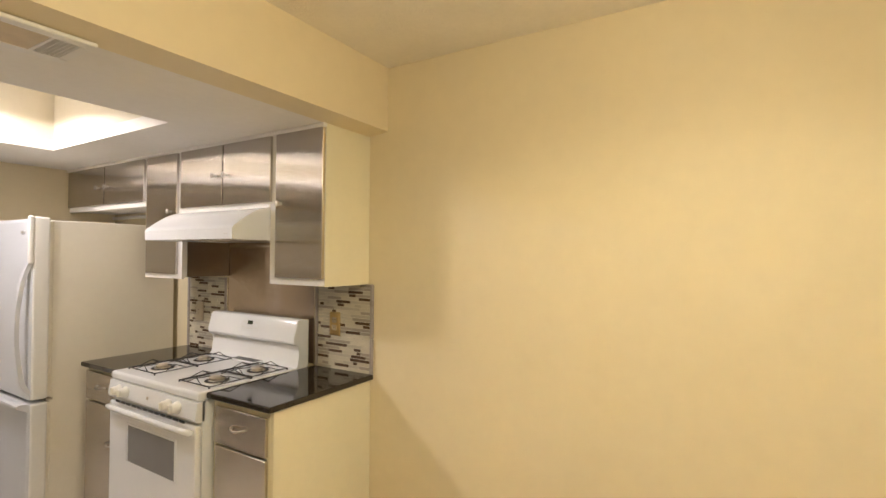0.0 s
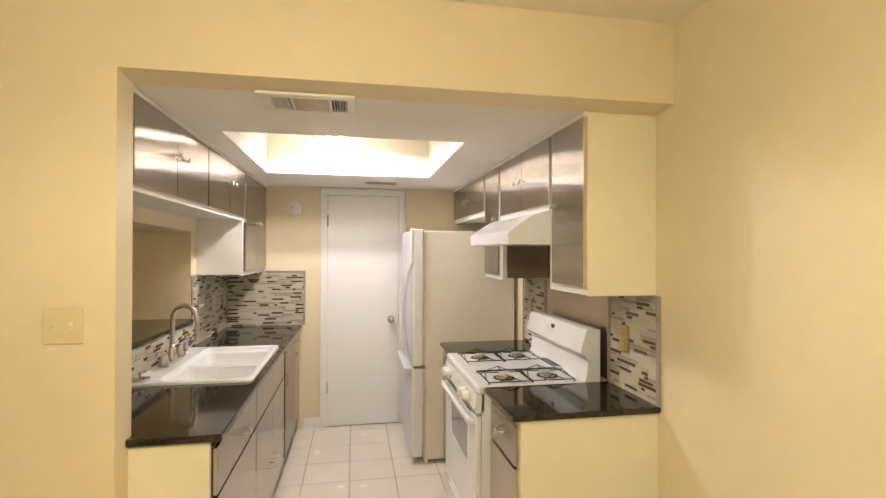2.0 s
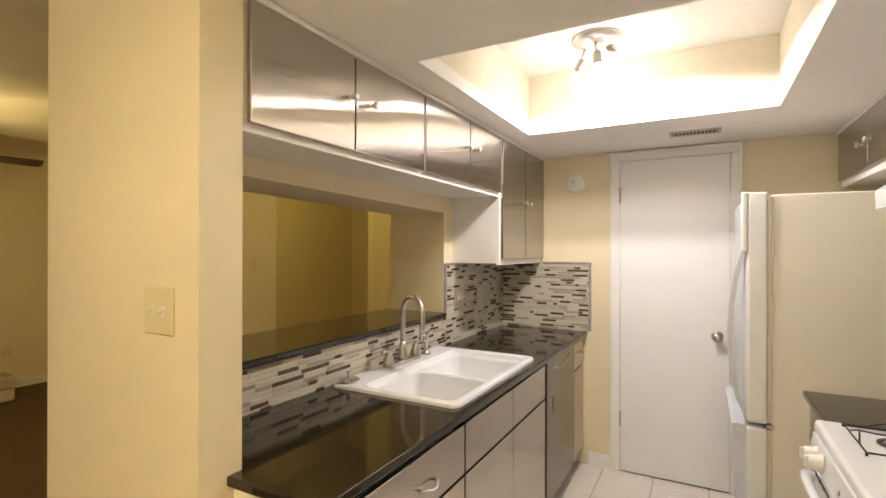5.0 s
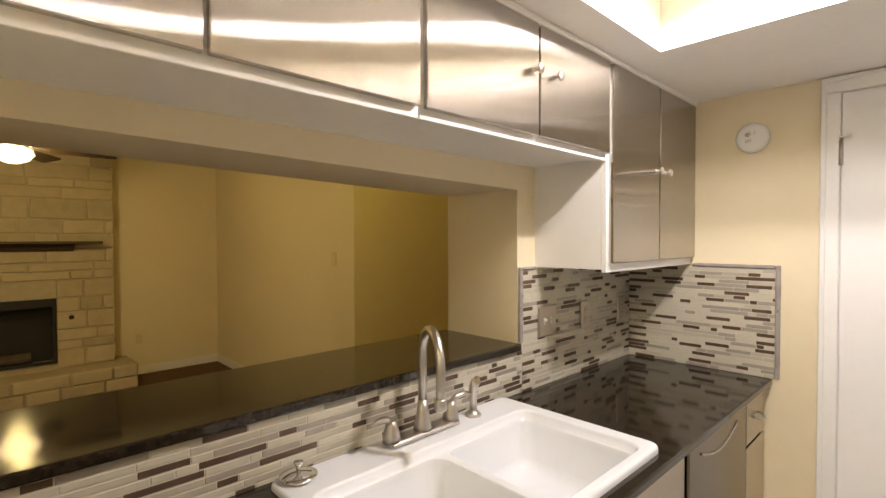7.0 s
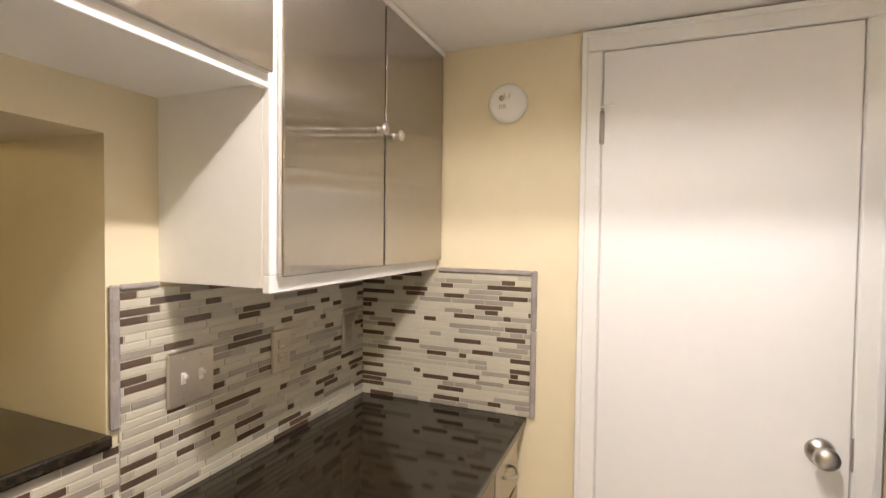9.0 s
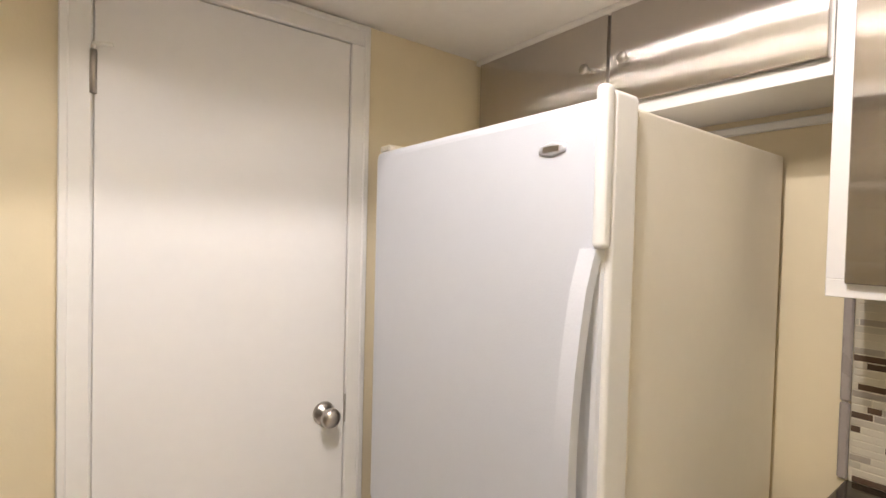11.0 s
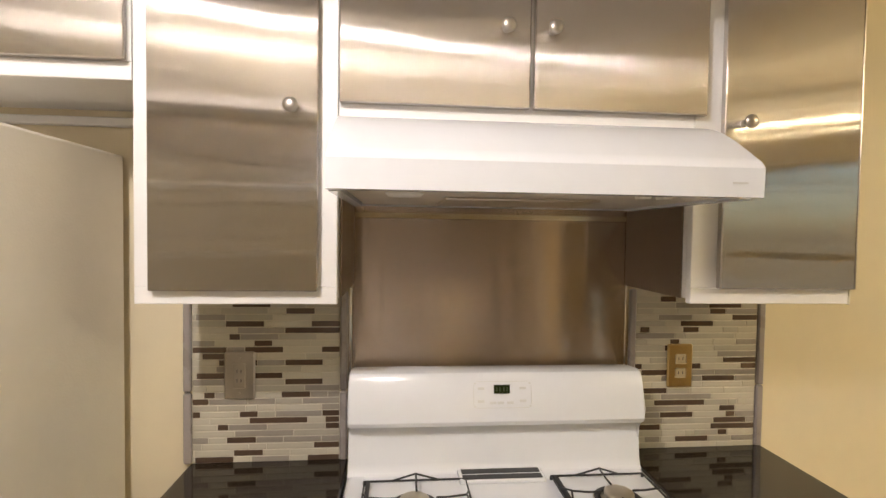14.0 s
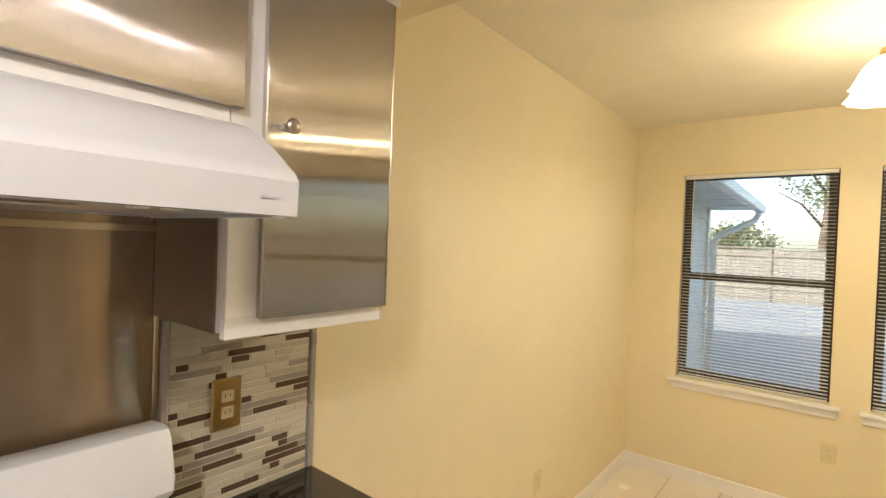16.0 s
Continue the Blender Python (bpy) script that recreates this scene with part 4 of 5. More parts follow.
for y, z in ((2.485, 1.14), (2.485, 1.11), (2.455, 1.106), (2.436, 1.106), (2.412, 1.106), (2.38, 1.14), (2.38, 1.11)):
    on_guard("button", y - 0.008, y + 0.008, z - 0.003, z + 0.003, 0.0014, GREYL)
ov = part("oven_vent", box(1.060, 1.118, 2.330, 2.540, 0.926, 0.936, bevel=0.002), WHITE, st, "white oven vent")
part("slot", boxes((1.065, 1.085, 2.338, 2.532, 0.9355, 0.9375), (1.092, 1.113, 2.338, 2.532, 0.9355, 0.9375)), BLACK, ov)
for cx, cy in ((0.745, 2.645), (0.975, 2.650), (0.745, 2.185), (0.975, 2.190)):
    bn = part("burner", lathe(bmesh.new(), [(0, 0.9262), (0.052, 0.9265), (0.056, 0.9275), (0.05, 0.9285), (0.03, 0.929), (0.03, 0.937), (0.033, 0.939), (0.033, 0.944), (0.028, 0.947), (0, 0.948)], pose(cx, cy, 0), 24), BURNER, st, "pale aluminium burner cap")
    part("drip_ring", lathe(bmesh.new(), [(0.040, 0.9290), (0.053, 0.9278), (0.0535, 0.9300), (0.040, 0.9315)], pose(cx, cy, 0), 24, close=False), IRON, bn)
for y0, y1 in ((2.525, 2.765), (2.065 + 0.02, 2.315)):
    bm = bmesh.new()
    for x0, x1 in ((0.642, 0.855), (0.859, 1.072)):
        cx, cy = (x0 + x1) / 2, (y0 + y1) / 2
        zf = 0.935
        tube(bm, [(x0, y0, zf), (x1, y0, zf), (x1, y1, zf), (x0, y1, zf), (x0, y0, zf)], 0.0026, 6)
        for px, py in ((x0, y0), (x1, y0), (x1, y1), (x0, y1)):
            tube(bm, [(px, py, 0.9262), (px, py, zf)], 0.0036, 6)
        for (ax, ay), (bx_, by_) in (((x0, cy), (1, 0)), ((x1, cy), (-1, 0)), ((cx, y0), (0, 1)), ((cx, y1), (0, -1))):
            sx, sy = -by_, bx_
            tube(bm, [(ax + sx * 0.055, ay + sy * 0.055, zf), (ax + bx_ * 0.012, ay + by_ * 0.012, 0.957), (ax - sx * 0.055, ay - sy * 0.055, zf)], 0.0023, 6)
            tube(bm, [(ax + bx_ * 0.010, ay + by_ * 0.010, 0.956), (ax + bx_ * 0.05, ay + by_ * 0.05, 0.952), (ax + bx_ * 0.078, ay + by_ * 0.078, 0.952)], 0.0023, 6)
    bx(bm, 0.644, 1.070, y1 - 0.014, y1 - 0.004, 0.932, 0.938)
    bx(bm, 0.852, 0.862, y0, y1, 0.931, 0.938)
    part("grate", bm, IRON, st, "black wire double grate")

# ---- fridge ----
fr = thing("refrigerator", "white bottom-freezer refrigerator with a cream side", "refrigerator", (0.85, 3.77, 0))
FX, FY0, FY1, FT = 0.424, 3.364, 4.112, 1.706
part("body", box(0.524, XR - 0.03, FY0 + 0.006, FY1 - 0.006, 0.03, FT - 0.004, bevel=0.006, seg=2), FRIDGE_SIDE, fr, "cream textured cabinet side")
part("base_grille", boxes((0.53, 0.55, FY0 + 0.02, FY1 - 0.02, 0.0, 0.05)), PLASTIC, fr)
ud = part("upper_door", box(FX, 0.512, FY0, FY1, 0.712, FT, bevel=0.022, seg=4), FRIDGE, fr, "white textured upper door")
ld = part("freezer_door", box(FX, 0.512, FY0, FY1, 0.055, 0.700, bevel=0.022, seg=4), FRIDGE, fr, "white textured freezer door")
part("gasket", boxes((0.512, 0.524, FY0 + 0.008, FY1 - 0.008, 0.07, 0.69), (0.512, 0.524, FY0 + 0.008, FY1 - 0.008, 0.722, FT - 0.012)), FRIDGE_SIDE, fr, "cream door gasket")
part("handle_column", box(FX - 0.012, FX + 0.014, FY0 - 0.009, FY0 + 0.014, 1.458, FT + 0.014, bevel=0.009, seg=4), FRIDGE_TRIM, ud, "cream moulded handle column")
part("edge_moulding", box(FX + 0.012, 0.510, FY0 - 0.007, FY0 + 0.014, 0.716, FT + 0.010, bevel=0.010, seg=4), FRIDGE_TRIM, ud, "cream rounded door edge")
part("edge_moulding", box(FX + 0.012, 0.510, FY0 - 0.007, FY0 + 0.014, 0.058, 0.696, bevel=0.010, seg=4), FRIDGE_TRIM, ld, "cream rounded door edge")
hpts = [(FX - 0.010, FY0 + 0.020, 1.458)] + [(FX - 0.016 - 0.046 * math.sin(math.pi * k / 12) ** 0.8, FY0 + 0.020, 1.45 - 0.70 * k / 12) for k in range(1, 12)] + [(FX + 0.004, FY0 + 0.020, 0.742)]
hb = bmesh.new()
prof = [(x, z) for x, y, z in hpts] + [(x + 0.020, z) for x, y, z in hpts[::-1]]
prism(hb, prof, FY0 + 0.004, FY0 + 0.035, True)
part("door_handle", soft(hb), FRIDGE, ud, "white bowed handle")
bm = prism(bmesh.new(), [(FX + 0.006, 0.699), (FX - 0.030, 0.703), (FX - 0.046, 0.697), (FX - 0.048, 0.685), (FX - 0.034, 0.676), (FX + 0.006, 0.655)], FY0 + 0.004, FY1 - 0.10)
part("freezer_handle", bm, FRIDGE, ld, "white moulded lip handle")
bd = bmesh.new()
lathe(bd, [(0, 0), (0.013, 0), (0.013, 0.003), (0.010, 0.0045), (0, 0.0045)], pose(FX, 3.470, 1.630, 0, -90, 0) @ Matrix.Diagonal((1.0, 2.6, 1, 1)), 6)
bg = part("badge", bd, BADGE, ud, "silver maker's badge")
part("badge_plate", box(FX - 0.0055, FX - 0.0043, 3.452, 3.488, 1.625, 1.635), NICKEL, bg)
part("hinge_cover", box(FX + 0.01, 0.56, FY1 - 0.06, FY1 - 0.01, FT - 0.004, FT + 0.016, bevel=0.005), FRIDGE_SIDE, fr)
part("hinge_pin", box(0.506, 0.535, FY0 + 0.002, FY0 + 0.03, 0.698, 0.714), SATIN, fr, "brown metal middle hinge")


# ---- plates and outlets ----
def plate(label, category, c, face, w, h, material, kind, insert, group=""):
    """A wall plate: c its centre on the wall, face the way it looks."""
    o = thing("wall_plate", label, category, c, group)
    f = Vector(face)
    u = Vector((0, 0, 1)).cross(f)
    m = Matrix.Translation(c) @ Matrix((u, (0, 0, 1), f)).transposed().to_4x4()

    def put(name, x0, x1, y0, y1, z0, z1, mt, bev, lb=""):
        bm = box(x0, x1, y0, y1, z0, z1, bevel=bev)
        bmesh.ops.transform(bm, matrix=m, verts=bm.verts)
        return part(name, bm, mt, o, lb)
    put("cover", -w / 2, w / 2, -h / 2, h / 2, -0.002, 0.007, material, 0.004)
    n = 2 if w > 0.1 else 1
    for i in range(n):
        cx = (i - (n - 1) / 2) * 0.046
        if kind == "toggle":
            put("slot", cx - 0.006, cx + 0.006, -0.013, 0.013, 0.0068, 0.0078, insert, 0)
            put("toggle", cx - 0.004, cx + 0.004, 0.0, 0.010, 0.0075, 0.019, insert, 0.0015)
        elif kind == "outlet":
            for sz in (-0.0195, 0.0195):
                put("socket", cx - 0.016, cx + 0.016, sz - 0.014, sz + 0.014, 0.0068, 0.0085, insert, 0.003)
                for q in (-0.006, 0.006):
                    put("slit", cx + q - 0.001, cx + q + 0.001, sz - 0.003, sz + 0.005, 0.0083, 0.0088, BLACK, 0)
        else:
            put("rocker", cx - 0.016, cx + 0.016, -0.033, 0.033, 0.0068, 0.0095, insert, 0.002)
            for sz in (-0.012, 0.012):
                for q in (-0.005, 0.005):
                    put("slit", cx + q - 0.001, cx + q + 0.001, sz - 0.004, sz + 0.004, 0.0092, 0.0097, BLACK, 0)
        for sz in (-h / 2 + 0.016, h / 2 - 0.016):
            put("screw", cx - 0.003, cx + 0.003, sz - 0.003, sz + 0.003, 0.0066, 0.0078, material, 0.001)
    return o


plate("almond double toggle switch plate by the opening", "light switch", (-0.870, YF, 1.318), (0, -1, 0), 0.114, 0.114, ALMOND, "toggle", FRIDGE_SIDE)
TL = XL + 0.0095
plate("double satin metal switch plate on the mosaic", "light switch", (TL, 3.506, 1.168), (1, 0, 0), 0.122, 0.122, SATIN, "toggle", PLASTIC)
plate("single satin metal outlet plate on the mosaic", "outlet", (TL, 3.800, 1.160), (1, 0, 0), 0.074, 0.122, SATIN, "outlet", SATIN)
plate("single satin metal outlet plate in the mosaic corner", "outlet", (TL, 4.142, 1.152), (1, 0, 0), 0.074, 0.122, SATIN, "outlet", SATIN)
plate("satin metal outlet plate on the mosaic between stove and fridge", "outlet", (XR - 0.0095, 3.098, 1.146), (-1, 0, 0), 0.078, 0.124, SATIN, "decora", SATIN)
plate("brass outlet plate on the mosaic beside the stove", "outlet", (XR - 0.0095, 1.902, 1.160), (-1, 0, 0), 0.074, 0.122, BRASS, "outlet", BEIGE)
plate("almond outlet low on the dining wall", "outlet", (XR, 0.250, 0.36), (-1, 0, 0), 0.07, 0.114, ALMOND, "outlet", ALMOND)
plate("almond outlet under the dining window", "outlet", (0.078, YS, 0.416), (0, 1, 0), 0.07, 0.114, ALMOND, "outlet", ALMOND)
plate("almond light switch on the far living-room wall", "light switch", (-3.38, 3.95, 1.33), (0, -1, 0), 0.074, 0.118, ALMOND, "toggle", PLASTIC)
plate("almond outlet low on the far living-room wall", "outlet", (XW, 3.12, 0.40), (1, 0, 0), 0.07, 0.114, ALMOND, "outlet", ALMOND)

# ---- dining lamp ----
CX, CY = -0.235, 0.12
dl = thing("chandelier", "lit dining chandelier with frosted bell shades on brass arms", "chandelier", (CX, CY, ZD))
part("canopy", lathe(bmesh.new(), [(0, ZD), (0.06, ZD), (0.055, ZD - 0.02), (0.02, ZD - 0.03), (0, ZD - 0.03)], pose(CX, CY, 0), 24), BRASS, dl)
part("stem", lathe(bmesh.new(), [(0.008, ZD - 0.03), (0.008, 2.40), (0.03, 2.38), (0.035, 2.35), (0.018, 2.32), (0.022, 2.29), (0, 2.27)], pose(CX, CY, 0), 20), BRASS, dl)
for q in range(3):
    ang = 2 * math.pi * q / 3
    ux, uy = math.cos(ang), math.sin(ang)
    DX, DY = CX + 0.215 * ux, CY + 0.215 * uy
    apts = [(CX + ux * 0.02, CY + uy * 0.02, 2.34)] + [(CX + ux * (0.05 + 0.165 * s_ / 8), CY + uy * (0.05 + 0.165 * s_ / 8), 2.345 + 0.055 * math.sin(math.pi * s_ / 8)) for s_ in range(9)] + [(DX, DY, 2.325)]
    part("arm", tube(bmesh.new(), apts, 0.006, 8), BRASS, dl, "curved brass arm")
    part("socket_cup", lathe(bmesh.new(), [(0.012, 2.335), (0.026, 2.325), (0.03, 2.295), (0.024, 2.29)], pose(DX, DY, 0), 20), BRASS, dl)
    prof = [(0.028, 2.300), (0.050, 2.288), (0.072, 2.260), (0.088, 2.225), (0.102, 2.196), (0.110, 2.190), (0.097, 2.183), (0.104, 2.168), (0.118, 2.148), (0.122, 2.143), (0.112, 2.149), (0.098, 2.170), (0.092, 2.183), (0.098, 2.196), (0.084, 2.225), (0.068, 2.258), (0.046, 2.284), (0.028, 2.295)]
    bm = bmesh.new()
    n, rings = 48, []
    for r, z in prof:
        rings.append([bm.verts.new((DX + r * (1 + 0.035 * math.cos(12 * 2 * math.pi * i / n)) * math.cos(2 * math.pi * i / n), DY + r * (1 + 0.035 * math.cos(12 * 2 * math.pi * i / n)) * math.sin(2 * math.pi * i / n), z)) for i in range(n)])
    for p_, q_ in zip(rings, rings[1:]):
        for i in range(n):
            bm.faces.new((p_[i], p_[(i + 1) % n], q_[(i + 1) % n], q_[i])).smooth = True
    sh = part("shade", bm, SHADE, dl, "ribbed frosted glass bell shade, lit")
    sh.visible_shadow = False
    bulb_light("dining_glow", (DX, DY, 2.20), DINING_WATTS * 0.165, DINING_TINT, 0.06)
    spot_light("dining_light", (DX, DY, 2.18), (0, 0, -1), DINING_WATTS * 0.21, DINING_TINT, 0.05, 178, 0.35)

# ---- dining windows, blinds and sills ----
for wi, (a, b) in enumerate(WIN):
    w = tagged(new("window_%d" % (wi + 1)), "dark bronze single-hung window with raised sashes behind open blinds", "window", "", "structure")
    w.location = ((a + b) / 2, YS - 0.08, WZ[0])
    y0, y1 = YS - 0.105, YS - 0.055
    z0, z1 = WZ
    zm = 1.405
    part("window_frame", boxes((a, a + 0.028, y0, y1, z0, z1), (b - 0.028, b, y0, y1, z0, z1), (a + 0.028, b - 0.028, y0, y1, z0, z0 + 0.03), (a + 0.028, b - 0.028, y0, y1, z1 - 0.03, z1), bevel=0.002), BRONZE, w)
    part("upper_sash", boxes((a + 0.028, b - 0.028, y0 + 0.005, y0 + 0.025, zm - 0.016, zm + 0.016), (a + 0.028, a + 0.048, y0 + 0.005, y0 + 0.025, zm + 0.016, z1 - 0.03), (b - 0.048, b - 0.028, y0 + 0.005, y0 + 0.025, zm + 0.016, z1 - 0.03)), BRONZE, w)
    part("lower_sash", boxes((a + 0.028, b - 0.028, y1 - 0.022, y1 - 0.002, zm - 0.03, zm + 0.004), (a + 0.028, b - 0.028, y1 - 0.022, y1 - 0.002, z0 + 0.03, z0 + 0.055), (a + 0.028, a + 0.048, y1 - 0.022, y1 - 0.002, z0 + 0.055, zm - 0.03), (b - 0.048, b - 0.028, y1 - 0.022, y1 - 0.002, z0 + 0.055, zm - 0.03)), BRONZE, w)
    for zz0, zz1, yy in ((zm + 0.016, z1 - 0.03, y0 + 0.014), (z0 + 0.055, zm - 0.03, y1 - 0.013)):
        p = part("pane", box(a + 0.048, b - 0.048, yy, yy + 0.003, zz0, zz1), glass, w, "clear glass")
        p.visible_shadow = False
    part("window_sill", boxes((a - 0.05, b + 0.05, YS - 0.05, YS + 0.045, z0 - 0.024, z0 - 0.001), (a - 0.035, b + 0.035, YS, YS + 0.016, z0 - 0.075, z0 - 0.024), bevel=0.004), TRIM, w, "white painted sill and apron")
    bl = thing("mini_blind", "white horizontal mini blind, lowered with open slats", "blind", ((a + b) / 2, YS - 0.028, z1), "dining window blinds")
    part("head_rail", box(a + 0.006, b - 0.006, YS - 0.042, YS - 0.014, z1 - 0.026, z1 - 0.001, bevel=0.002), BLIND, bl)
    part("bottom_rail", box(a + 0.01, b - 0.01, YS - 0.038, YS - 0.018, z0 + 0.004, z0 + 0.014, bevel=0.002), BLIND, bl)
    first = None
    k, zz = 0, z0 + 0.026
    while zz < z1 - 0.034:
        if first is None:
            bm = bmesh.new()
            rows = [[bm.verts.new((x, YS - 0.028 + s * 0.0125, zz + 0.0014 * (1 - s * s) - s * 0.0012)) for x in (a + 0.010, b - 0.010)] for s in (-1, -0.33, 0.33, 1)]
            low = [[bm.verts.new(v.co - Vector((0, 0, 0.0006))) for v in r] for r in rows]
            for p, q in zip(rows, rows[1:]):
                bm.faces.new((p[0], p[1], q[1], q[0]))
            for p, q in zip(low, low[1:]):
                bm.faces.new((p[0], q[0], q[1], p[1]))
            for e in (0, 3):
                bm.faces.new((rows[e][0], rows[e][1], low[e][1], low[e][0]))
            first = part("slat", bm, BLIND, bl)
            start = zz
        else:
            o = first.copy()
            scene.collection.objects.link(o)
            o.location.z = zz - start
        zz += 0.0215
    for x in (a + 0.13, b - 0.13):
        for yy in (YS - 0.041, YS - 0.0155):
            part("ladder_cord", boxes((x, x + 0.0012, yy, yy + 0.001, z0 + 0.01, z1 - 0.02)), BLIND, bl)
    if wi == 0:
        part("tilt_wand", tube(bmesh.new(), [(b - 0.06, YS - 0.008, z1 - 0.03), (b - 0.062, YS - 0.006, 1.45)], 0.003, 6), BLIND, bl)

for wi, (p, q) in enumerate(SLOT):
    w = tagged(new("window_%d" % (wi + 3)), "narrow bright living-room window with a dark frame", "window", "", "structure")
    w.location = (XW - 0.08, (p + q) / 2, 0.25)
    part("window_frame", boxes((XW - 0.1, XW - 0.06, p, p + 0.02, 0.25, 2.1), (XW - 0.1, XW - 0.06, q - 0.02, q, 0.25, 2.1), (XW - 0.1, XW - 0.06, p + 0.02, q - 0.02, 0.25, 0.28), (XW - 0.1, XW - 0.06, p + 0.02, q - 0.02, 2.07, 2.1)), BRONZE, w)
    o = part("pane", box(XW - 0.082, XW - 0.079, p + 0.02, q - 0.02, 0.28, 2.07), glass, w, "clear glass")
    o.visible_shadow = False

# ---- outside ----
setting("ground", boxes((-400, 400, -600, 400, -0.5, -0.15)), LAWN, "dry pale yard that runs to the horizon")
setting("pavement", boxes((-8, 11, -18.7, YS - 0.12, -0.16, -0.13)), CONCRETE, "sunlit pale concrete patio")
fence = thing("board_fence", "weathered grey-brown wooden board fence behind the patio", "fence", (1, -18.8, -0.15))
rnd = random.Random(4)
plank = None
for k in range(110):
    x = -6 + k * 0.15
    h = 1.76 + rnd.uniform(-0.015, 0.015)
    if plank is None:
        plank = part("board", box(x, x + 0.14, -18.8, -18.78, -0.15, h, bevel=0.003), FENCE, fence)
    else:
        o = plank.copy()
        scene.collection.objects.link(o)
        o.location.x = plank.location.x + k * 0.15
        o.location.z = rnd.uniform(-0.02, 0.02)
part("rail", boxes((-6, 10.5, -18.775, -18.73, 1.50, 1.59)), FENCE, fence)
part("cap_board", boxes((-6, 10.5, -18.85, -18.68, 1.795, 1.835)), FENCE, fence)
part("rail", boxes((-6, 10.5, -18.775, -18.73, 0.30, 0.39)), FENCE, fence)
for k in range(7):
    part("post", boxes((-5.5 + k * 2.4, -5.4 + k * 2.4, -18.775, -18.68, -0.15, 1.76)), FENCE, fence)

wing = thing("house_wing", "pale blue house wing with a low eave and downspout", "house", (2.6, -3.1, -0.15))
bm = bmesh.new()
for k in range(16):
    z = -0.15 + k * 0.155
    v = [(1.40, z), (1.425, z + 0.155), (1.60, z + 0.155), (1.60, z)]
    prism(bm, v, -4.9, YS - 0.12)
bx(bm, 1.60, 4.2, -4.9, YS - 0.12, -0.15, 2.33)
part("wall", bm, SIDING, wing, "pale blue lap siding")
part("corner_board", boxes((1.385, 1.40, -4.92, -4.80, -0.15, 2.2)), TRIM, wing)
part("soffit", boxes((0.92, 4.3, -5.30, YS - 0.13, 2.17, 2.20)), SIDING, wing)
part("roof", prism(bmesh.new(), [(0.86, 2.20), (0.86, 2.26), (2.7, 3.2), (4.5, 2.26), (4.5, 2.20)], -5.36, YS - 0.13), ROOF, wing, "dark shingle roof")
part("gutter", boxes((0.80, 0.90, -5.36, YS - 0.13, 2.12, 2.23), bevel=0.01), TRIM, wing, "white gutter")
part("downspout", tube(bmesh.new(), [(0.86, -5.2, 2.12), (0.90, -5.15, 2.02), (1.28, -4.95, 1.80), (1.34, -4.93, 1.70), (1.34, -4.93, -0.1)], 0.04, 8), TRIM, wing, "white downspout")


def tree(label, x, y, h, r, seed):
    rr = random.Random(seed)
    o = thing("tree", label, "tree", (x, y, -0.15))
    part("trunk", tube(bmesh.new(), [(x, y, -0.15), (x + 0.1, y, h * 0.3), (x - 0.05, y + 0.1, h * 0.55), (x + 0.1, y, h * 0.8)], [0.22, 0.17, 0.12, 0.05], 10), BARK, o)
    for k in range(5):
        a, q = rr.uniform(0, 6.28), rr.uniform(0.35, 0.6)
        part("limb", tube(bmesh.new(), [(x, y, h * q), (x + math.cos(a) * r * 0.4, y + math.sin(a) * r * 0.4, h * (q + 0.15)), (x + math.cos(a) * r * 0.8, y + math.sin(a) * r * 0.8, h * (q + 0.22))], [0.08, 0.05, 0.02], 8), BARK, o)
    bm = bmesh.new()
    clumps = [(x + rr.gauss(0, r * 0.45), y + rr.gauss(0, r * 0.45), h * rr.uniform(0.5, 1.0), rr.uniform(0.35, 0.8)) for _ in range(34)]
    for cx, cy, cz, cr in clumps:
        for _ in range(60):
            p = Vector((cx + rr.gauss(0, cr * 0.55), cy + rr.gauss(0, cr * 0.55), cz + rr.gauss(0, cr * 0.4)))
            u = Vector((rr.uniform(-1, 1), rr.uniform(-1, 1), rr.uniform(-1, 1))).normalized() * rr.uniform(0.06, 0.13)
            v = u.orthogonal().normalized() * 0.05
            bm.faces.new([bm.verts.new(c) for c in (p - u, p + v, p + u, p - v)])
    part("crown", bm, LEAF, o, "loose green leaves")


tree("leafy green tree behind the board fence", 0.2, -24.0, 7.5, 2.6, 1)
tree("broad leafy tree behind the board fence", 3.6, -22.5, 2.6, 1.3, 2)
tree("tall leafy tree beyond the patio", -6.0, -23.5, 8.0, 2.9, 3)

# ---- living room ----
fp = thing("stone_fireplace", "pale limestone fireplace wall with a raised hearth", "fireplace", (-5.98, 2.0, 0))
FXF, FYA, FYB = -5.90, 0.95, 2.868
OP = (1.45, 2.39, 0.30, 0.93)
part("core", boxes((XW, FXF - 0.008, FYA, OP[0], 0, 2.78), (XW, FXF - 0.008, OP[1], FYB - 0.02, 0, 2.78), (XW, FXF - 0.008, OP[0], OP[1], OP[3], 2.78), (XW, FXF - 0.008, OP[0], OP[1], 0, OP[2]), (XW, XW + 0.01, OP[0], OP[1], OP[2], OP[3])), MORTAR, fp, "sandy mortar")
part("firebox", boxes((XW + 0.01, XW + 0.02, OP[0], OP[1], OP[2], OP[3]), (XW + 0.02, FXF, OP[0], OP[0] + 0.01, OP[2], OP[3]), (XW + 0.02, FXF, OP[1] - 0.01, OP[1], OP[2], OP[3]), (XW + 0.02, FXF, OP[0] + 0.01, OP[1] - 0.01, OP[3] - 0.01, OP[3])), SOOT, fp, "sooty firebox")
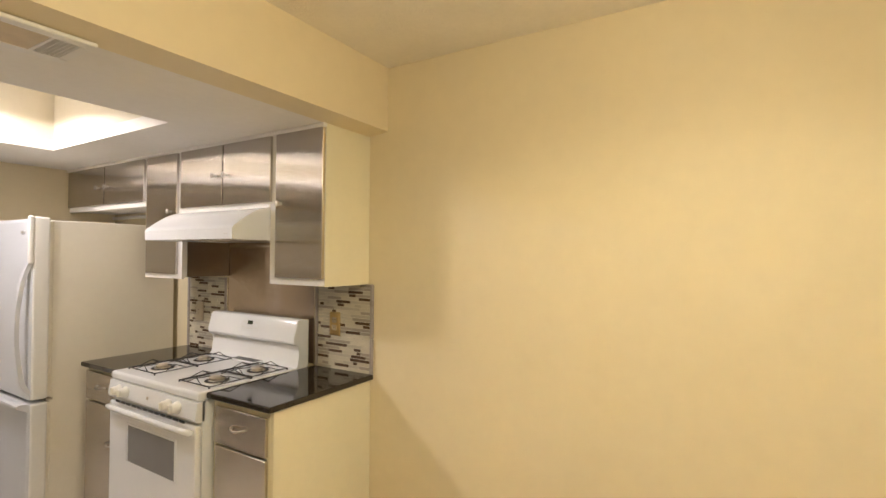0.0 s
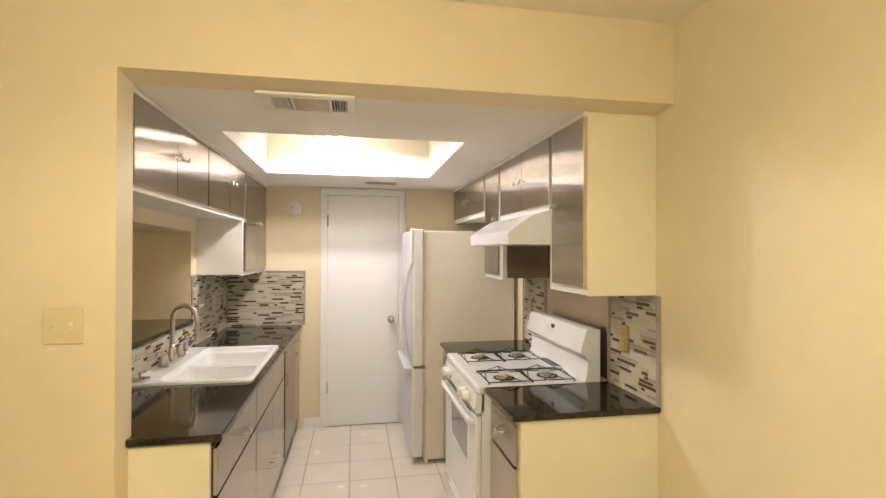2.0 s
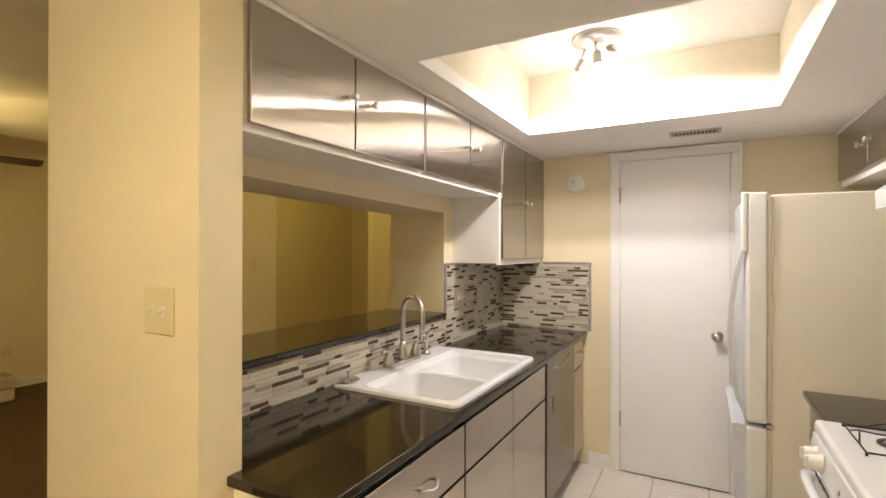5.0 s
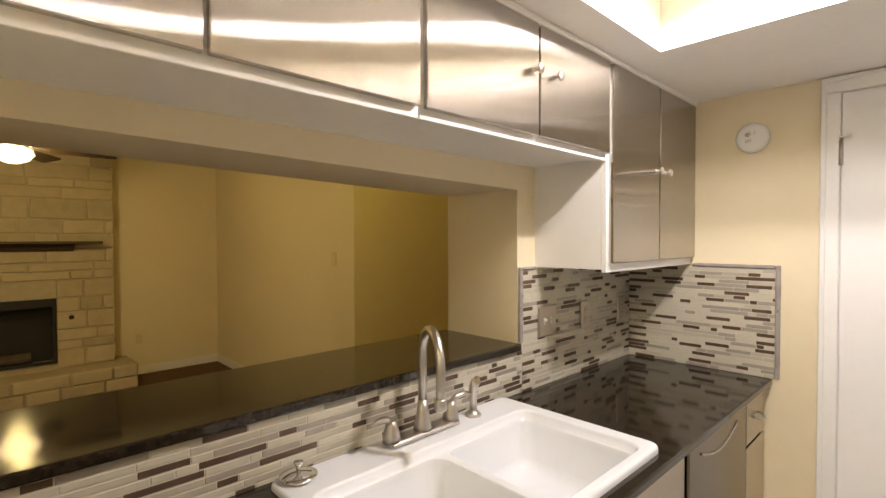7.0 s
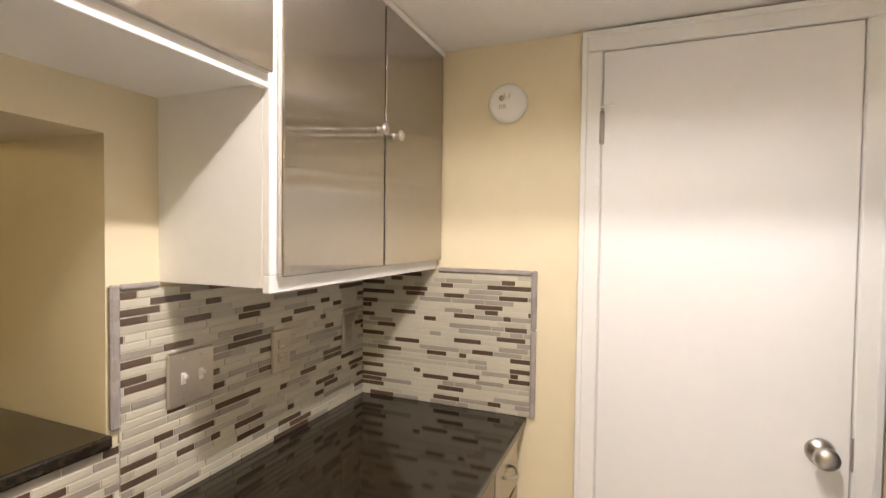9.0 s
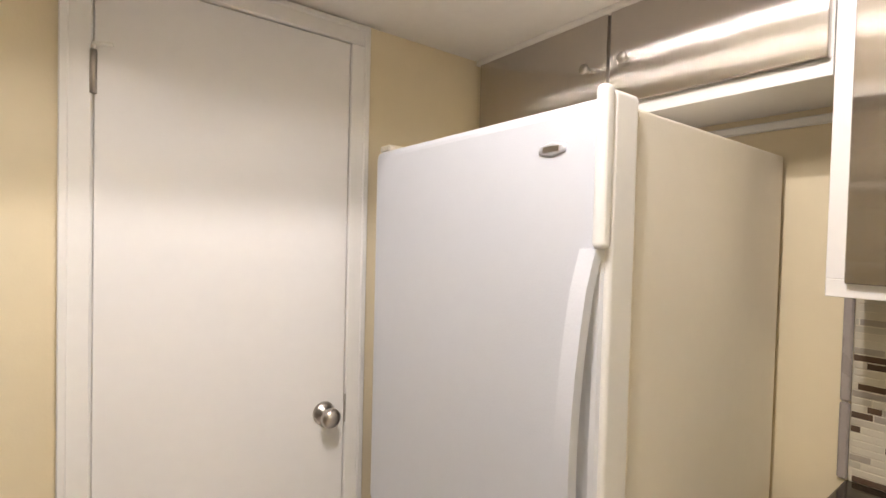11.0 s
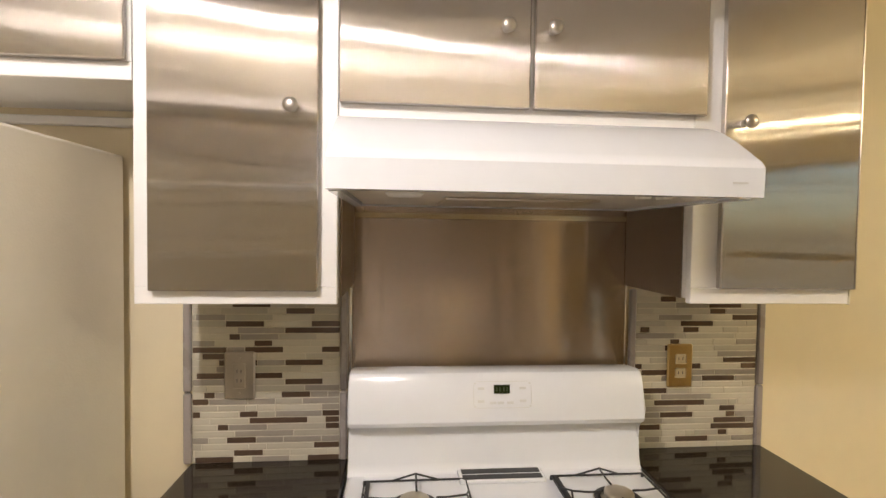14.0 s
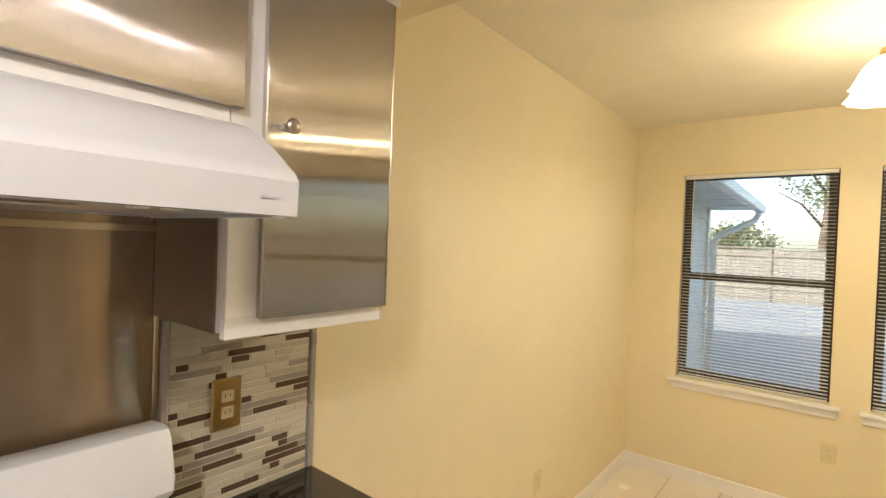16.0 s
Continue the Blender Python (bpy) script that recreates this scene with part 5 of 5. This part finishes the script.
part("fire_screen_frame", boxes((FXF - 0.005, FXF + 0.02, OP[0], OP[0] + 0.03, OP[2], OP[3]), (FXF - 0.005, FXF + 0.02, OP[1] - 0.03, OP[1], OP[2], OP[3]), (FXF - 0.005, FXF + 0.02, OP[0] + 0.03, OP[1] - 0.03, OP[3] - 0.08, OP[3]), (FXF - 0.005, FXF + 0.02, OP[0] + 0.03, OP[1] - 0.03, OP[2], OP[2] + 0.03)), BLACK, fp, "black metal firebox frame")
part("log", tube(bmesh.new(), [(-6.0, 1.6, 0.36), (-5.99, 2.2, 0.37)], 0.05, 10), BARK, fp)
mn = part("mantel", boxes((FXF - 0.01, FXF + 0.20, 1.05, 2.745, 1.458, 1.483), bevel=0.004), FANWOOD, fp, "thin dark wooden mantel shelf")
part("corbel", prism(bmesh.new(), [(FXF, 1.385), (FXF + 0.03, 1.387), (FXF + 0.10, 1.425), (FXF + 0.12, 1.4575), (FXF, 1.4575)], 1.25, 2.53), FANWOOD, mn, "dark moulding under the shelf")
part("gas_key", lathe(bmesh.new(), [(0, 0), (0.022, 0), (0.022, 0.004), (0.010, 0.006), (0.008, 0.02), (0, 0.021)], pose(FXF + 0.006, 2.505, 0.733, 0, 90, 0), 14), BRONZE, fp, "small dark gas valve")
rs = random.Random(11)
z = 0.245
while z < 2.74:
    h = min(rs.choice((0.085, 0.11, 0.14, 0.175, 0.20)), 2.775 - z)
    y = FYA + rs.uniform(0, 0.02)
    while y < FYB - 0.03:
        L = min(rs.uniform(0.17, 0.52), FYB - y)
        if FYB - y - L < 0.08:
            L = FYB - y
        cut = not (y + L < OP[0] or y > OP[1] or z + h < OP[2] or z > OP[3])
        if not cut:
            j = rs.uniform(0, 0.012)
            bm = box(FXF - 0.03, FXF + j, y + 0.006, y + L - 0.006, z + 0.006, z + h - 0.006, bevel=0.006)
            t1, t2, t3 = rs.uniform(-0.05, 0.05), rs.uniform(-0.05, 0.05), rs.uniform(-0.10, 0.10)
            for v in bm.verts:
                dy, dz = v.co.y - y - L / 2, v.co.z - z - h / 2
                v.co.z += t1 * dy * 0.6
                v.co.y += t3 * dz
                v.co.x += t2 * dy * 0.3
            part("stone", bm, STONE, fp)
        elif y < OP[0] - 0.05:
            part("stone", box(FXF - 0.03, FXF + 0.004, y + 0.005, OP[0] - 0.002, z + 0.005, z + h - 0.004, bevel=0.006), STONE, fp)
        elif y + L > OP[1] + 0.05:
            part("stone", box(FXF - 0.03, FXF + 0.004, OP[1] + 0.002, y + L - 0.005, z + 0.005, z + h - 0.004, bevel=0.006), STONE, fp)
        y += L
    z += h
part("hearth", boxes((XW, -5.59, FYA, 2.99, 0.004, 0.235)), MORTAR, fp)
for zz0, zz1 in ((0.006, 0.12), (0.124, 0.24)):
    y = FYA
    while y < 2.98:
        L = min(rs.uniform(0.2, 0.42), 3.0 - y)
        part("hearth_stone", box(-5.61, -5.565 + rs.uniform(-0.006, 0.006), y + 0.004, y + L - 0.004, zz0, zz1, bevel=0.012), STONE, fp)
        y += L
    part("hearth_stone", box(-5.86, -5.62, 2.97, 3.01, zz0, zz1, bevel=0.012), STONE, fp)

fan = thing("ceiling_fan", "dark wooden ceiling fan with a lit bowl light", "ceiling fan", (-4.05, 2.03, ZD))
FC = (-4.05, 2.03)
part("canopy", lathe(bmesh.new(), [(0, ZD), (0.07, ZD), (0.06, ZD - 0.05), (0.015, ZD - 0.07), (0.012, 2.26)], pose(*FC, 0), 20), BRONZE, fan)
part("motor", lathe(bmesh.new(), [(0.02, 2.27), (0.09, 2.25), (0.11, 2.20), (0.11, 2.13), (0.07, 2.08), (0.05, 2.04), (0, 2.04)], pose(*FC, 0.055), 24), BRONZE, fan)
for k in range(5):
    ang = 82 + 72 * k
    m = Matrix.Translation((*FC, 2.085)) @ pose(0, 0, 0, 0, 0, ang) @ pose(0, 0, 0, -14, 0, 0)
    bm = bmesh.new()
    bx(bm, 0.18, 0.55, -0.062, 0.062, -0.004, 0.004)
    for v in bm.verts:
        if v.co.x < 0.2:
            v.co.y *= 0.75
    bmesh.ops.bevel(bm, geom=[e for e in bm.edges if abs(e.verts[0].co.z - e.verts[1].co.z) > 0.005], offset=0.025, segments=4, profile=0.5, affect="EDGES")
    bmesh.ops.transform(bm, matrix=m, verts=bm.verts)
    bl = part("blade", bm, FANWOOD, fan, "dark wooden blade")
    bm = bmesh.new()
    bx(bm, 0.08, 0.24, -0.018, 0.018, 0.0045, 0.010)
    bmesh.ops.transform(bm, matrix=m, verts=bm.verts)
    part("blade_iron", bm, BRONZE, bl)
lb = part("light_bowl", lathe(bmesh.new(), [(0.05, 2.045), (0.10, 2.02), (0.11, 1.99), (0.08, 1.95), (0.03, 1.93), (0, 1.928)], pose(*FC, 0.055), 24), FANGLASS, fan, "lit amber glass bowl")
lb.visible_shadow = False
bulb_light("fan_light", (*FC, 2.04), FAN_WATTS, (1.0, 0.74, 0.28), 0.05)

hl = thing("hall_lamp", "round frosted flush ceiling lamp in the hall, lit", "ceiling lamp", (-2.25, 3.55, ZD))
part("ring", lathe(bmesh.new(), [(0, ZD), (0.13, ZD), (0.135, ZD - 0.012), (0.12, ZD - 0.02)], pose(-2.25, 3.55, 0), 28), BRASS, hl)
hd = part("dome", lathe(bmesh.new(), [(0.12, ZD - 0.018), (0.11, ZD - 0.045), (0.07, ZD - 0.07), (0, ZD - 0.08)], pose(-2.25, 3.55, 0), 28), FANGLASS, hl, "lit frosted glass dome")
hd.visible_shadow = False
bulb_light("hall_light", (-2.25, 3.55, ZD - 0.06), HALL_WATTS, (1.0, 0.80, 0.14), 0.06)

# ---- mosaic backsplashes ----
PITCH, TH = 0.0169, 0.0141
cache = {}
TURN = {"north": 0, "west": 90, "east": -90}


def tile_mesh(length, mt):
    key = (round(length, 3), mt.name)
    if key not in cache:
        bm = bmesh.new()
        L, c = length / 2, 0.0009
        o = [bm.verts.new((sx * L, 0, z)) for z in (0, TH) for sx in (-1, 1)]
        i = [bm.verts.new((sx * (L - c), -0.0016, z)) for z in (c, TH - c) for sx in (-1, 1)]
        mid = [bm.verts.new((sx * L, -0.0012, z)) for z in (0, TH) for sx in (-1, 1)]
        for p, q in ((o, mid), (mid, i)):
            for s, e in ((0, 1), (1, 3), (3, 2), (2, 0)):
                bm.faces.new((p[s], p[e], q[e], q[s]))
        bm.faces.new((i[0], i[1], i[3], i[2]))
        cache[key] = mesh_of("tile", bm, mt)
    return cache[key]


def mosaic(label, side, wall, u0, u1, z0, z1, seed, trims):
    """A panel of thin glass and stone strips on a wall; u runs along the wall."""
    rr = random.Random(seed)
    T = 0.006
    s = {"north": -1, "west": 1, "east": -1}[side]
    p, q = sorted((wall, wall + s * T))
    p, q = p + 0.0005 * (s > 0), q - 0.0005 * (s < 0)

    def lay(a0, a1, b0, b1, d0, d1, bevel=0.0):
        e, f = sorted((wall + s * d0, wall + s * d1))
        return box(a0, a1, e, f, b0, b1, bevel=bevel) if side == "north" else box(e, f, a0, a1, b0, b1, bevel=bevel)
    base = ((u0 + u1) / 2, wall, z0) if side == "north" else (wall, (u0 + u1) / 2, z0)
    o = thing("mosaic_backsplash", label, "backsplash", base, "mosaic backsplashes")
    part("grout_bed", lay(u0, u1, z0, z1, 0.0005, T), GROUT, o, "pale grout bed")
    for tr_ in trims:
        part("pencil_trim", lay(*tr_, 0.0005, 0.014, 0.004), PENCIL, o, "grey glazed pencil trim")
    z, row, nr = z0 + 0.001, 0, int((z1 - z0) / PITCH)
    pitch = (z1 - z0 - 0.001) / nr
    before = []
    for row in range(nr):
        darks = []
        z = z0 + 0.001 + row * pitch
        u = u0 - rr.uniform(0, 0.06)
        prev = None
        while u < u1 - 0.004:
            c = rr.random()
            mt = T_DARK if c < 0.40 else T_GREY if c < 0.58 else T_CREAM if c < 0.72 else T_WHITE
            if mt is prev and mt is T_DARK:
                mt = T_WHITE
            L = rr.choice((0.028, 0.047, 0.075, 0.098, 0.098, 0.15) if mt is T_DARK else (0.045, 0.07, 0.098, 0.098, 0.12, 0.15))
            if mt is T_DARK and rr.random() < 0.45 and any(u < e1 + 0.012 and u + L > e0 - 0.012 for e0, e1 in before):
                mt = rr.choice((T_WHITE, T_GREY, T_CREAM))
            if mt is T_DARK:
                darks.append((u, u + L))
            prev = mt
            a, b = max(u, u0), min(u + L, u1)
            if b - a > 0.006:
                t = new("tile", tile_mesh(b - a - 0.0026, mt))
                t.parent = o
                c_ = (a + b) / 2
                w = wall + s * T
                place = Vector((c_, w, z)) if side == "north" else Vector((w, c_, z))
                t.location = place - Vector(base)
                t.rotation_euler = (0, 0, radians(TURN[side]))
            u += L
        before = darks
    return o


mosaic("strip mosaic of white, grey and umber glass on the back wall", "north", YB, XL + 0.001, -0.421, ct(4.25) + 0.0005, 1.364, 1,
       [(-0.421, -0.403, ct(4.25) + 0.0005, 1.19), (-0.421, -0.403, 1.192, 1.381), (-0.745, -0.422, 1.365, 1.381)])
mosaic("strip mosaic of white, grey and umber glass beside the pass-through", "west", XL, 3.348, YB - 0.009, ct(4.25) + 0.0005, 1.3745, 2,
       [(3.329, 3.348, 1.105, 1.388), (3.349, 3.433, 1.3755, 1.388)])
mosaic("low strip mosaic behind the sink under the granite ledge", "west", XL, YK + 0.001, 3.347, ct(3.347) + 0.0005, 1.075, 3, [])
mosaic("narrow strip mosaic panel between stove and fridge", "east", XR, 2.843, 3.219, ct(3.22) + 0.0005, 1.374, 4,
       [(2.823, 2.842, ct(3.22) + 0.0005, 1.10), (2.823, 2.842, 1.102, 1.374), (3.220, 3.240, ct(3.22) + 0.0005, 1.10), (3.220, 3.240, 1.102, 1.374)])
mosaic("narrow strip mosaic panel beside the stove and dining wall", "east", XR, 1.670, 2.030, ct(2.03) + 0.0005, 1.374, 5,
       [(1.648, 1.669, ct(2.03) + 0.0005, 1.10), (1.648, 1.669, 1.102, 1.374), (2.031, 2.050, ct(2.03) + 0.0005, 1.10), (2.031, 2.050, 1.102, 1.374)])

# ---- floor tiles ----
floor_ob = bpy.data.objects["floor"]
FP, GAP, fx0, fy0 = 0.31, 0.006, -0.012, 3.517
for i in range(-5, 5):
    for j in range(-16, 3):
        a0, a1 = max(fx0 + i * FP, XO) + GAP / 2, min(fx0 + (i + 1) * FP, XR) - GAP / 2
        b0, b1 = max(fy0 + j * FP, YS) + GAP / 2, min(fy0 + (j + 1) * FP, YB) - GAP / 2
        if a1 - a0 < 0.02 or b1 - b0 < 0.02:
            continue
        key = ("floor", round(a1 - a0, 3), round(b1 - b0, 3))
        if key not in cache:
            w2, d2 = (a1 - a0) / 2, (b1 - b0) / 2
            bm = box(-w2, w2, -d2, d2, -0.004, 0.0)
            top = [e for e in bm.edges if all(v.co.z > -0.001 for v in e.verts)]
            bmesh.ops.bevel(bm, geom=top, offset=0.0018, segments=1, profile=0.5, affect="EDGES")
            cache[key] = mesh_of("tile", bm, FLOORTILE)
        t = new("tile", cache[key])
        t.parent = floor_ob
        t.location = ((a0 + a1) / 2, (b0 + b1) / 2, 0)
